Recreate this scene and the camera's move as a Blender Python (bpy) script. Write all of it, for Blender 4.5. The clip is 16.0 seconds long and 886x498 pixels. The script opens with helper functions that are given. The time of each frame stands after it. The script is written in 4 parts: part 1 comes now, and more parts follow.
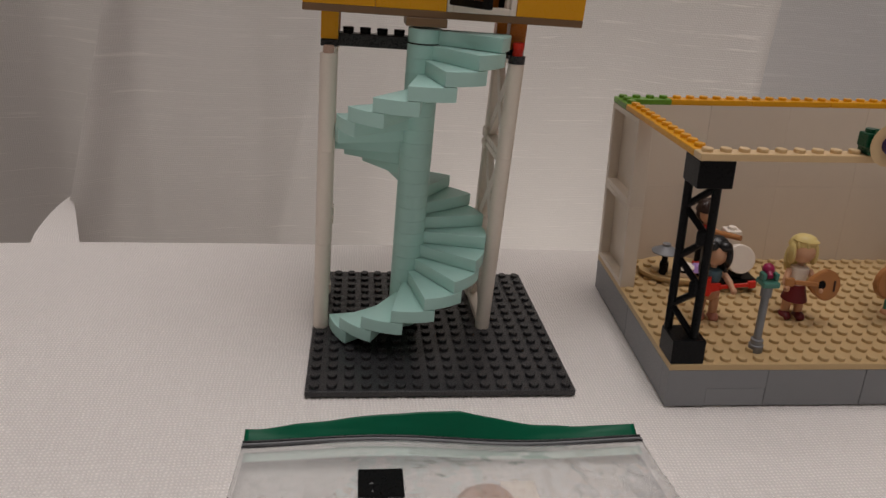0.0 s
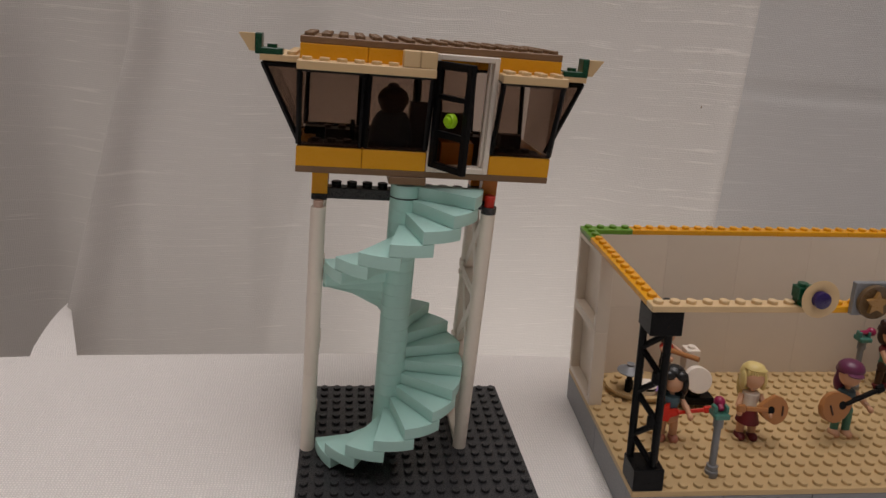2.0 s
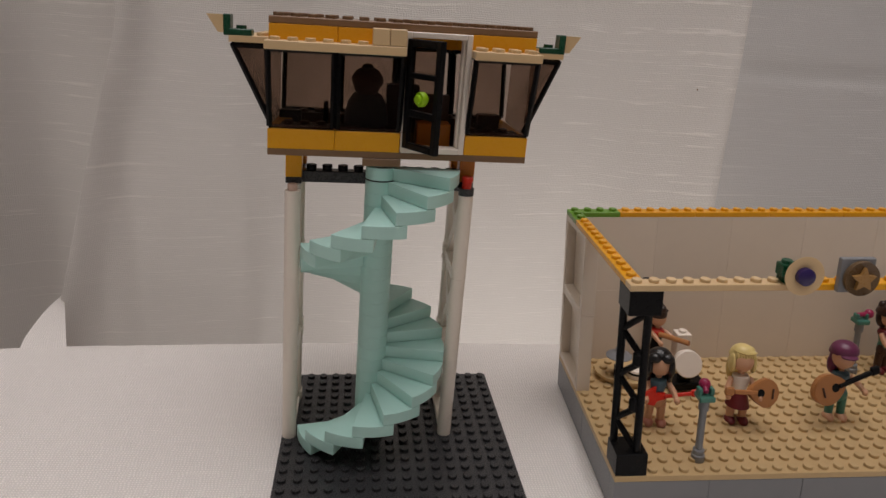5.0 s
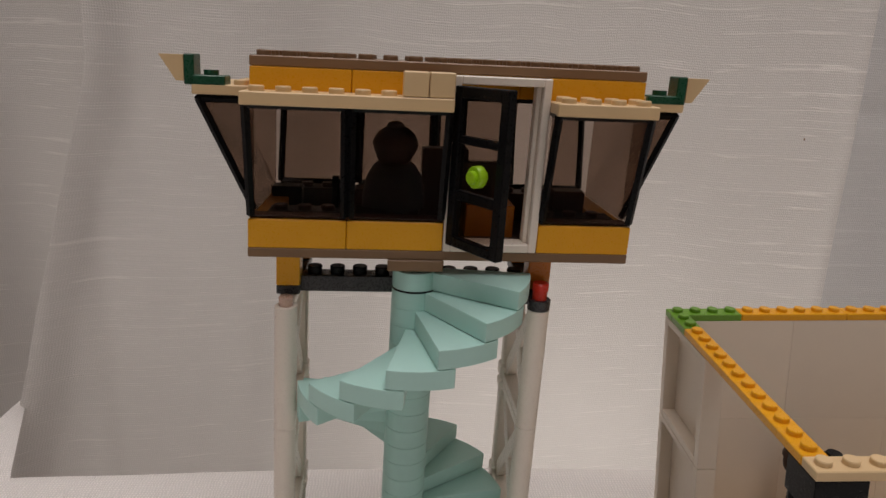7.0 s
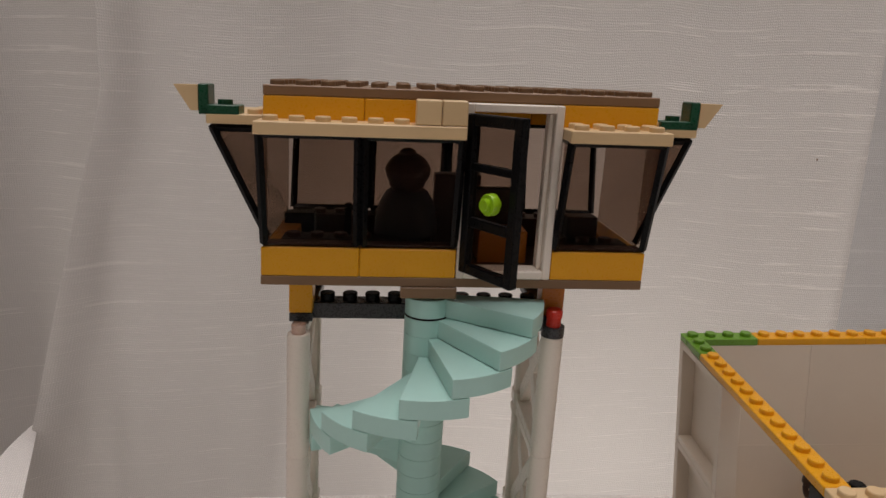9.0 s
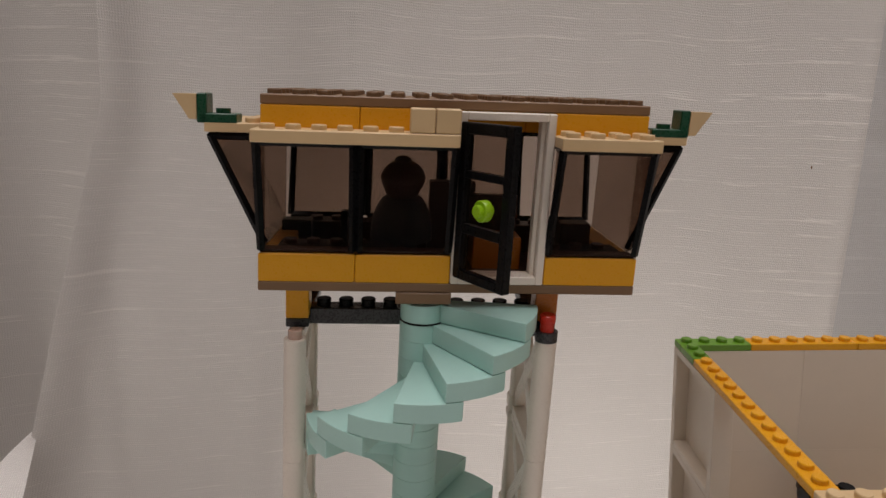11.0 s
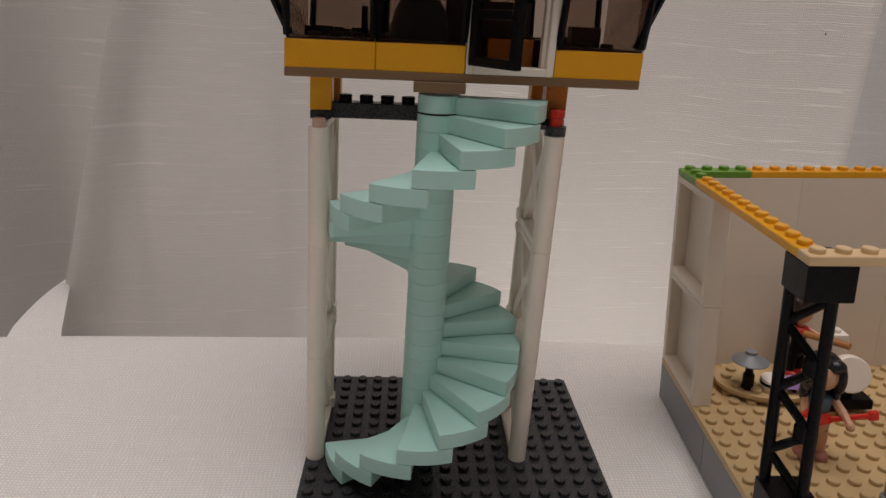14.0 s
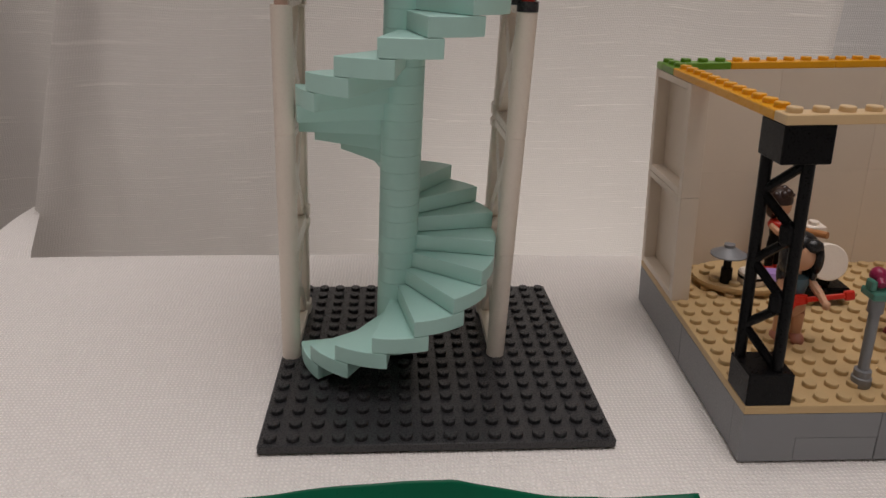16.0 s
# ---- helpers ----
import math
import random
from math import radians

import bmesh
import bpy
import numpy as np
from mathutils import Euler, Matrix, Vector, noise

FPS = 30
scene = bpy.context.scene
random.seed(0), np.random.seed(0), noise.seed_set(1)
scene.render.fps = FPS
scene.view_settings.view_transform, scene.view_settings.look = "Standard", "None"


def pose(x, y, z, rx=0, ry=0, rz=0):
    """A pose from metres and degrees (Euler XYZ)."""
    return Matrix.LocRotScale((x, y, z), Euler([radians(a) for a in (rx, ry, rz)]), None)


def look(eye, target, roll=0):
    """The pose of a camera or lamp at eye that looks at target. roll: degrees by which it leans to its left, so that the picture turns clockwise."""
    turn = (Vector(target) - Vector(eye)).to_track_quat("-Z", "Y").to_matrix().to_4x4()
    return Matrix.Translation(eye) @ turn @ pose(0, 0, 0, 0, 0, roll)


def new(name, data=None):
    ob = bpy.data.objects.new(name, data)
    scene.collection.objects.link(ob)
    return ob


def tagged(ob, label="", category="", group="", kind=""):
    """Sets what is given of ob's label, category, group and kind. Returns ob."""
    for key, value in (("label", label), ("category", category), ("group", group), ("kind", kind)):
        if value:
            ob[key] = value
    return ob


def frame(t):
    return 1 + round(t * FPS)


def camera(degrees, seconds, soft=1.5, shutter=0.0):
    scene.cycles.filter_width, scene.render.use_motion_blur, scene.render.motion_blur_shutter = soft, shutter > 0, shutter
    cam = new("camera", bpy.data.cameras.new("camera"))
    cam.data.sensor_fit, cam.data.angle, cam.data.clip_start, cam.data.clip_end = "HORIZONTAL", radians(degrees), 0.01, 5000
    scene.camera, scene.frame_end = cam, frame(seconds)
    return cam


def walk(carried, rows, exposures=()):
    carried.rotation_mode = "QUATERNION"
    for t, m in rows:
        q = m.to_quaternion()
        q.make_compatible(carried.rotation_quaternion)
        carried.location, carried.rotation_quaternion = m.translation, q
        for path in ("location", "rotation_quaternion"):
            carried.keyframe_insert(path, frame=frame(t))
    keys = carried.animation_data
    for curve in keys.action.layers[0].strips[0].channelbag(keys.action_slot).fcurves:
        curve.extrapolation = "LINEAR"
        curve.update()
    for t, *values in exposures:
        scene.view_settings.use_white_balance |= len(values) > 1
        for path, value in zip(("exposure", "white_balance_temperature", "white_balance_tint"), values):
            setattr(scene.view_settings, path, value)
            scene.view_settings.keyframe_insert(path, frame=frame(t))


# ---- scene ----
cam = camera(67.0, 16.0)
# seconds, eye in metres, pitch, roll, yaw in degrees
ROWS = [
    (0.0, 0.02068, -0.25797, 0.18668, -23.12, 4.50, -8.31),
    (0.5, 0.02057, -0.26433, 0.20367, -20.08, 4.14, -8.10),
    (1.0, 0.01714, -0.26559, 0.21627, -18.92, 4.56, -8.63),
    (1.5, 0.02306, -0.26433, 0.23355, -17.43, 4.59, -9.49),
    (2.0, 0.01915, -0.26996, 0.23788, -18.60, 4.81, -9.23),
    (2.5, 0.01914, -0.27756, 0.23465, -19.04, 5.00, -8.72),
    (3.0, 0.01913, -0.28687, 0.23755, -19.09, 4.82, -8.97),
    (3.2, 0.01796, -0.29245, 0.24204, -18.61, 4.97, -9.33),
    (5.3, 0.04125, -0.25681, 0.22932, -18.89, 3.50, -7.69),
    (5.5, 0.04068, -0.24225, 0.22942, -17.80, 3.46, -8.27),
    (6.0, 0.04687, -0.19894, 0.23688, -16.18, 2.53, -7.30),
    (6.5, 0.04591, -0.16966, 0.24130, -14.62, 2.34, -6.66),
    (7.0, 0.04151, -0.15626, 0.22851, -15.82, 2.58, -5.04),
    (7.5, 0.03911, -0.15308, 0.23019, -14.29, 2.67, -4.29),
    (8.0, 0.03546, -0.14995, 0.22637, -14.76, 2.68, -4.06),
    (8.5, 0.03938, -0.15209, 0.22845, -14.33, 2.49, -4.31),
    (9.0, 0.04038, -0.15464, 0.23102, -14.28, 2.09, -4.13),
    (9.5, 0.04131, -0.15684, 0.23239, -13.93, 1.96, -4.00),
    (9.7, 0.04277, -0.15647, 0.23289, -14.15, 1.97, -4.21),
    (11.8, 0.04046, -0.16174, 0.22991, -13.25, 2.19, -3.60),
    (12.0, 0.03920, -0.16356, 0.22967, -13.41, 2.25, -3.21),
    (12.5, 0.03554, -0.17466, 0.22308, -13.92, 2.60, -3.11),
    (13.0, 0.04112, -0.17822, 0.20595, -16.29, 2.81, -4.05),
    (13.5, 0.03804, -0.18083, 0.19309, -18.09, 3.11, -4.13),
    (14.0, 0.04090, -0.18722, 0.18505, -19.04, 2.66, -3.35),
    (14.5, 0.04073, -0.19008, 0.17943, -19.55, 2.54, -3.36),
    (15.0, 0.04070, -0.19009, 0.17076, -20.09, 2.47, -3.60),
    (15.5, 0.04327, -0.18956, 0.16337, -21.20, 2.49, -3.71),
    (16.0, 0.04691, -0.19173, 0.15752, -22.50, 1.94, -4.71),
]


def eye_pose(x, y, z, pitch, roll, yaw):
    p, w = radians(pitch), radians(yaw)
    ahead = Vector((-math.sin(w) * math.cos(p), math.cos(w) * math.cos(p), math.sin(p)))
    return look((x, y, z), Vector((x, y, z)) + ahead, roll)


walk(cam, [(r[0], eye_pose(*r[1:])) for r in ROWS], exposures=[(0.0, -0.2), (1.0, -0.12), (3.0, -0.04), (6.0, 0.0), (9.0, 0.03), (12.5, 0.0), (14.0, -0.03), (16.0, -0.04)])

# ---------------------------------------------------------------- light
world = bpy.data.worlds.new("room_air")
scene.world = world
world.use_nodes = True
world.node_tree.nodes["Background"].inputs[0].default_value = (1.0, 0.93, 0.86, 1)
world.node_tree.nodes["Background"].inputs[1].default_value = 0.05


def area_lamp(name, place, target, size, power, colour):
    data = bpy.data.lights.new(name, "AREA")
    data.shape, data.size, data.energy, data.color = "DISK", size, power, colour
    ob = new(name, data)
    ob.matrix_world = look(place, target)
    return ob


LAMP_COLOUR = (1.0, 0.93, 0.92)
# added fill from the front for backdrop and upright faces
area_lamp("front_fill_light", (0.30, -0.95, 2.24), (0.2, 0.1, 0.0), 1.0, 7.0, LAMP_COLOUR)
area_lamp("ceiling_light_above", (0.08, 0.06, 2.24), (0.08, 0.05, 0.0), 1.7, 31.0, LAMP_COLOUR)
# added backlight that brightens the sheer curtain, no known source
area_lamp("backlight_behind_curtain", (0.30, 0.92, 0.0), (0.22, 0.3, -0.04), 0.40, 2.35, (1.0, 0.92, 0.84))
# added small fill for the glow at the curtain's foot
area_lamp("low_glow_fill", (0.15, 0.50, -0.13), (0.14, 0.3, -0.02), 0.14, 0.50, (1.0, 0.94, 0.89))

# ---------------------------------------------------------------- materials
U = 0.008  # one stud


def material(name):
    m = bpy.data.materials.new(name)
    m.use_nodes = True
    nt = m.node_tree
    return m, nt, nt.nodes["Principled BSDF"]


def node(nt, kind, **inputs):
    n = nt.nodes.new(kind)
    for k, v in inputs.items():
        n.inputs[k.replace("_", " ")].default_value = v
    return n


def plastic(name, colour, rough=0.32, vary=0.12, gloss=0.45):
    """Moulded plastic: slight tone changes, fine scratches and dust."""
    m, nt, b = material(name)
    tc = node(nt, "ShaderNodeTexCoord")
    big = node(nt, "ShaderNodeTexNoise", Scale=90.0, Detail=3.0)
    fine = node(nt, "ShaderNodeTexNoise", Scale=1500.0, Detail=3.0)
    info = node(nt, "ShaderNodeObjectInfo")
    nt.links.new(tc.outputs["Object"], big.inputs["Vector"])
    nt.links.new(tc.outputs["Object"], fine.inputs["Vector"])
    add = node(nt, "ShaderNodeMath")
    add.operation = "ADD"
    nt.links.new(big.outputs["Fac"], add.inputs[0])
    nt.links.new(info.outputs["Random"], add.inputs[1])
    ramp = node(nt, "ShaderNodeMapRange")
    ramp.inputs[1].default_value, ramp.inputs[2].default_value = 0.3, 1.7
    ramp.inputs[3].default_value, ramp.inputs[4].default_value = 1 - vary, 1 + vary
    nt.links.new(add.outputs[0], ramp.inputs[0])
    mul = node(nt, "ShaderNodeVectorMath")
    mul.operation = "SCALE"
    mul.inputs[0].default_value = colour
    nt.links.new(ramp.outputs[0], mul.inputs["Scale"])
    nt.links.new(mul.outputs[0], b.inputs["Base Color"])
    rr = node(nt, "ShaderNodeMapRange")
    rr.inputs[1].default_value, rr.inputs[2].default_value = 0.3, 0.75
    rr.inputs[3].default_value, rr.inputs[4].default_value = rough * 0.75, rough * 1.5
    nt.links.new(fine.outputs["Fac"], rr.inputs[0])
    nt.links.new(rr.outputs[0], b.inputs["Roughness"])
    bump = node(nt, "ShaderNodeBump", Strength=0.08, Distance=0.0002)
    nt.links.new(big.outputs["Fac"], bump.inputs["Height"])
    nt.links.new(bump.outputs[0], b.inputs["Normal"])
    b.inputs["Specular IOR Level"].default_value = gloss
    return m


def cloth(name, colour, slub=1.0, sheer=0.0, grain=0.10, relief=0.9):
    """Linen-look white cloth: fine weave, long horizontal slubs, soft stains. Local x runs along the weft, y across it."""
    m, nt, b = material(name)
    uv = node(nt, "ShaderNodeUVMap")

    def stretched(sx, sy, scale, detail):
        mp = node(nt, "ShaderNodeMapping")
        mp.inputs["Scale"].default_value = (sx, sy, 1)
        nt.links.new(uv.outputs[0], mp.inputs[0])
        n = node(nt, "ShaderNodeTexNoise", Scale=scale, Detail=detail)
        nt.links.new(mp.outputs[0], n.inputs["Vector"])
        return n

    lines = stretched(0.8, 300, 1.0, 0.0)
    worn = stretched(28, 260, 1.0, 1.0)
    thread = stretched(220, 800, 1.0, 2.0)
    tone = stretched(5, 5, 1.0, 3.0)
    wx = node(nt, "ShaderNodeTexWave", Scale=190.0, Distortion=5.0, Detail=1.0)
    wy = node(nt, "ShaderNodeTexWave", Scale=190.0, Distortion=3.0, Detail=1.0)
    wy.bands_direction = "Y"
    for w in (wx, wy):
        w.inputs["Detail Scale"].default_value = 0.8
        nt.links.new(uv.outputs[0], w.inputs["Vector"])
    weave = node(nt, "ShaderNodeMath")
    weave.operation = "MULTIPLY"
    nt.links.new(wx.outputs["Fac"], weave.inputs[0])
    nt.links.new(wy.outputs["Fac"], weave.inputs[1])
    off = node(nt, "ShaderNodeMath")
    off.operation = "SUBTRACT"
    off.inputs[1].default_value = 0.5
    nt.links.new(lines.outputs["Fac"], off.inputs[0])
    away = node(nt, "ShaderNodeMath")
    away.operation = "ABSOLUTE"
    nt.links.new(off.outputs[0], away.inputs[0])
    line = node(nt, "ShaderNodeMapRange")
    line.inputs[1].default_value, line.inputs[2].default_value = 0.0, 0.036
    line.inputs[3].default_value, line.inputs[4].default_value = 1.0, 0.0
    nt.links.new(away.outputs[0], line.inputs[0])
    part_way = node(nt, "ShaderNodeMapRange")
    part_way.inputs[1].default_value, part_way.inputs[2].default_value = 0.46, 0.62
    nt.links.new(worn.outputs["Fac"], part_way.inputs[0])
    cut = node(nt, "ShaderNodeMath")
    cut.operation = "MULTIPLY"
    nt.links.new(line.outputs[0], cut.inputs[0])
    nt.links.new(part_way.outputs[0], cut.inputs[1])
    h1 = node(nt, "ShaderNodeMath")
    h1.operation = "MULTIPLY_ADD"
    h1.inputs[1].default_value = 1.2 * slub
    nt.links.new(cut.outputs[0], h1.inputs[0])
    nt.links.new(weave.outputs[0], h1.inputs[2])
    h2 = node(nt, "ShaderNodeMath")
    h2.operation = "ADD"
    nt.links.new(h1.outputs[0], h2.inputs[0])
    nt.links.new(thread.outputs["Fac"], h2.inputs[1])
    bump = node(nt, "ShaderNodeBump", Strength=relief, Distance=0.0005)
    nt.links.new(h2.outputs[0], bump.inputs["Height"])
    nt.links.new(bump.outputs[0], b.inputs["Normal"])
    total = node(nt, "ShaderNodeMath")
    total.operation = "MULTIPLY_ADD"
    total.inputs[1].default_value = 0.15 * slub
    nt.links.new(cut.outputs[0], total.inputs[0])
    shade = node(nt, "ShaderNodeMapRange")
    shade.inputs[3].default_value, shade.inputs[4].default_value = 0.88, 1.04
    nt.links.new(tone.outputs["Fac"], shade.inputs[0])
    nt.links.new(shade.outputs[0], total.inputs[2])
    t2 = node(nt, "ShaderNodeMath")
    t2.operation = "MULTIPLY_ADD"
    t2.inputs[1].default_value = grain
    nt.links.new(weave.outputs[0], t2.inputs[0])
    nt.links.new(total.outputs[0], t2.inputs[2])
    sc = node(nt, "ShaderNodeVectorMath")
    sc.operation = "SCALE"
    sc.inputs[0].default_value = colour
    nt.links.new(t2.outputs[0], sc.inputs["Scale"])
    nt.links.new(sc.outputs[0], b.inputs["Base Color"])
    b.inputs["Roughness"].default_value = 0.85
    b.inputs["Sheen Weight"].default_value = 0.15
    if sheer:
        glow = node(nt, "ShaderNodeBsdfTranslucent")
        nt.links.new(sc.outputs[0], glow.inputs["Color"])
        nt.links.new(bump.outputs[0], glow.inputs["Normal"])
        mix = node(nt, "ShaderNodeMixShader")
        mix.inputs[0].default_value = sheer
        nt.links.new(b.outputs[0], mix.inputs[1])
        nt.links.new(glow.outputs[0], mix.inputs[2])
        nt.links.new(mix.outputs[0], nt.nodes["Material Output"].inputs[0])
    return m


def pane_glass(name, tint, rough=0.05, haze=0.0, gloss=0.02):
    m, nt, b = material(name)
    nt.nodes.remove(b)
    out = nt.nodes["Material Output"]
    tr = node(nt, "ShaderNodeBsdfTransparent")
    tr.inputs[0].default_value = (*tint, 1)
    gl = node(nt, "ShaderNodeBsdfGlossy")
    gl.inputs["Roughness"].default_value = rough
    facing_away = node(nt, "ShaderNodeLayerWeight", Blend=0.5)
    steep = node(nt, "ShaderNodeMath")
    steep.operation = "POWER"
    steep.inputs[1].default_value = 4.0
    nt.links.new(facing_away.outputs["Facing"], steep.inputs[0])
    fr = node(nt, "ShaderNodeMath")
    fr.operation = "MULTIPLY_ADD"
    fr.inputs[1].default_value, fr.inputs[2].default_value = 0.6, gloss
    nt.links.new(steep.outputs[0], fr.inputs[0])
    mx = node(nt, "ShaderNodeMixShader")
    nt.links.new(fr.outputs[0], mx.inputs[0])
    milky = node(nt, "ShaderNodeMixShader")
    milky.inputs[0].default_value = haze
    white = node(nt, "ShaderNodeBsdfDiffuse")
    white.inputs[0].default_value = (0.8, 0.8, 0.8, 1)
    nt.links.new(tr.outputs[0], milky.inputs[1])
    nt.links.new(white.outputs[0], milky.inputs[2])
    nt.links.new(milky.outputs[0], mx.inputs[1])
    nt.links.new(gl.outputs[0], mx.inputs[2])
    nt.links.new(mx.outputs[0], out.inputs[0])
    return m


DARK_GREY = plastic("dark_grey_plastic", (0.031, 0.031, 0.033), 0.27)
BLACK = plastic("black_plastic", (0.004, 0.004, 0.0045), 0.3)
BLACK.node_tree.nodes["Principled BSDF"].inputs["Specular IOR Level"].default_value = 0.14
WHITE = plastic("white_plastic", (0.86, 0.77, 0.67), 0.3, 0.02)
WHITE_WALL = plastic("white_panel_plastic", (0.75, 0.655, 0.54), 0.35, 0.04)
AQUA = plastic("light_aqua_plastic", (0.48, 0.75, 0.685), 0.36, 0.04)
ORANGE = plastic("bright_light_orange_plastic", (0.80, 0.375, 0.014), 0.3, 0.06, 0.3)
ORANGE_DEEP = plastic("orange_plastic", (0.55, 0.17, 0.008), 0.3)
TAN = plastic("tan_plastic", (0.56, 0.395, 0.20), 0.35, 0.05, 0.3)
CREAM = plastic("cream_plastic", (0.71, 0.51, 0.28), 0.35, 0.05, 0.35)
GREY = plastic("grey_plastic", (0.23, 0.235, 0.245), 0.4, 0.06)
BROWN = plastic("dark_tan_plastic", (0.215, 0.122, 0.060), 0.4)
DARK_BROWN = plastic("reddish_brown_plastic", (0.05, 0.018, 0.010), 0.35)
GREEN = plastic("dark_green_plastic", (0.005, 0.07, 0.03), 0.3)
LEAF = plastic("bright_green_plastic", (0.13, 0.29, 0.02), 0.32)
LIME = plastic("lime_plastic", (0.33, 0.60, 0.01), 0.3)
RED = plastic("red_plastic", (0.60, 0.025, 0.010), 0.3)
MAGENTA = plastic("magenta_plastic", (0.30, 0.015, 0.07), 0.3)
PURPLE = plastic("dark_purple_plastic", (0.03, 0.015, 0.10), 0.3)
SAND_GREEN = plastic("dark_teal_plastic", (0.06, 0.20, 0.15), 0.35)
SAND_BLUE = plastic("bluish_grey_plastic", (0.21, 0.215, 0.225), 0.35)
GOLD = plastic("dull_gold_plastic", (0.35, 0.19, 0.06), 0.3)
BRONZE = plastic("bronze_plastic", (0.16, 0.10, 0.05), 0.3)
GUITAR_WOOD = plastic("nougat_plastic", (0.40, 0.17, 0.055), 0.35)
BLUE = plastic("azure_plastic", (0.01, 0.20, 0.55), 0.3)
SKIN = plastic("light_nougat_plastic", (0.62, 0.34, 0.20), 0.35, 0.04)
SKIN_TAN = plastic("medium_nougat_plastic", (0.28, 0.11, 0.05), 0.35, 0.04)
BLOND = plastic("pale_yellow_plastic", (0.72, 0.56, 0.22), 0.35, 0.05)
BLACK_HAIR = plastic("black_hair_plastic", (0.010, 0.009, 0.009), 0.3)
BROWN_HAIR = plastic("brown_hair_plastic", (0.03, 0.012, 0.008), 0.35)
PLUM_HAIR = plastic("plum_plastic", (0.13, 0.025, 0.07), 0.32)
TEAL_CLOTHES = plastic("teal_grey_plastic", (0.06, 0.12, 0.15), 0.4)
DARK_RED = plastic("dark_red_plastic", (0.14, 0.012, 0.015), 0.35)
LAVENDER = plastic("lavender_plastic", (0.32, 0.20, 0.45), 0.35)
PALE_TEAL = plastic("pale_teal_plastic", (0.40, 0.55, 0.52), 0.35)
TABLE_CLOTH = cloth("table_linen", (0.86, 0.815, 0.78), 0.3, 0.0, 0.26)
CURTAIN = cloth("curtain_linen", (0.735, 0.705, 0.685), 1.2, 0.4, 0.14, 0.55)
# curtain linen toned down: shade of the rear panel put into the colour
CURTAIN_SHADED = cloth("shaded_curtain_linen", (0.68, 0.65, 0.63), 1.0, 0.45, 0.14, 0.5)
# greyer base colour carries the shade on the east panel
CURTAIN_SHADED_EAST = cloth("shaded_grey_curtain_linen", (0.65, 0.64, 0.64), 0.8, 0.22, 0.14, 0.5)
SMOKED = pane_glass("smoked_clear_plastic", (0.68, 0.615, 0.57), gloss=0.002)
BLUSH = plastic("clear_blush_plastic", (0.62, 0.42, 0.33), 0.25)
ROSE = plastic("rosy_nougat_plastic", (0.42, 0.17, 0.11), 0.35)
SLATE = plastic("dark_slate_plastic", (0.045, 0.055, 0.070), 0.4)
BAG_FILM = pane_glass("bag_film", (0.97, 0.97, 0.96), rough=0.10, haze=0.24, gloss=0.13)
BAG_GREEN = plastic("bag_green_film", (0.001, 0.115, 0.055), 0.35, 0.12, 0.2)
BAG_TINT = plastic("bag_green_tint", (0.45, 0.60, 0.53), 0.35, 0.08)
WALL_PAINT = plastic("room_wall_paint", (0.50, 0.475, 0.45), 0.8, 0.04)
CEILING_PAINT = plastic("ceiling_paint", (0.5, 0.49, 0.47), 0.8, 0.03)
CARPET = plastic("carpet", (0.22, 0.17, 0.13), 0.9, 0.15)

# ---------------------------------------------------------------- mesh helpers, all in studs


def tower_warp(v):
    """The tower stands a little crooked on its plate."""
    return Vector((v.x + 0.025 * v.z, v.y + 0.019 * v.z, v.z)) * U


STAGE_AT, STAGE_TURN = Vector((21.17, -1.12, 0)), Matrix.Rotation(radians(-3.7), 4, "Z")


def stage_warp(v):
    """The stage stands turned beside the tower, its walls leaning a little."""
    w = STAGE_TURN @ Vector((v.x, v.y, v.z)) + STAGE_AT
    return Vector((w.x - 0.05 * v.z, w.y + 0.063 * v.z, v.z + 0.045 * v.x)) * U


def plain_warp(v):
    return Vector(v) * U


def thing(name, at, label, category, group="", kind=""):
    ob = new(name)
    ob.empty_display_size = 0.01
    ob.location = at
    return tagged(ob, label, category, group, kind)


def part(name, bm, mats, parent=None, label="", warp=plain_warp, smooth=False):
    """One mesh object under a thing or a part, from a bmesh in studs."""
    for v in bm.verts:
        v.co = warp(v.co)
    me = bpy.data.meshes.new(name)
    bm.normal_update()
    bm.to_mesh(me)
    bm.free()
    for m in mats if isinstance(mats, (list, tuple)) else [mats]:
        me.materials.append(m)
    if smooth:
        for p in me.polygons:
            p.use_smooth = True
        me.set_sharp_from_angle(angle=radians(40))
    ob = new(name, me)
    if parent is not None:
        ob.parent = parent
        origin = Vector()
        up = parent
        while up is not None:
            origin += up.location
            up = up.parent
        ob.location = -origin
    if label:
        ob["label"] = label
    return ob


def child(name, mesh, parent, place):
    """A piece that shares its mesh, at a place in metres."""
    ob = new(name, mesh)
    ob.parent = parent
    origin = Vector()
    up = parent
    while up is not None:
        origin += up.location
        up = up.parent
    ob.location = Vector(place) - origin
    return ob


def faces(bm, verts, polys, mat=0):
    vs = [bm.verts.new(v) for v in verts]
    for p in polys:
        f = bm.faces.new([vs[i] for i in p])
        f.material_index = mat
    return vs


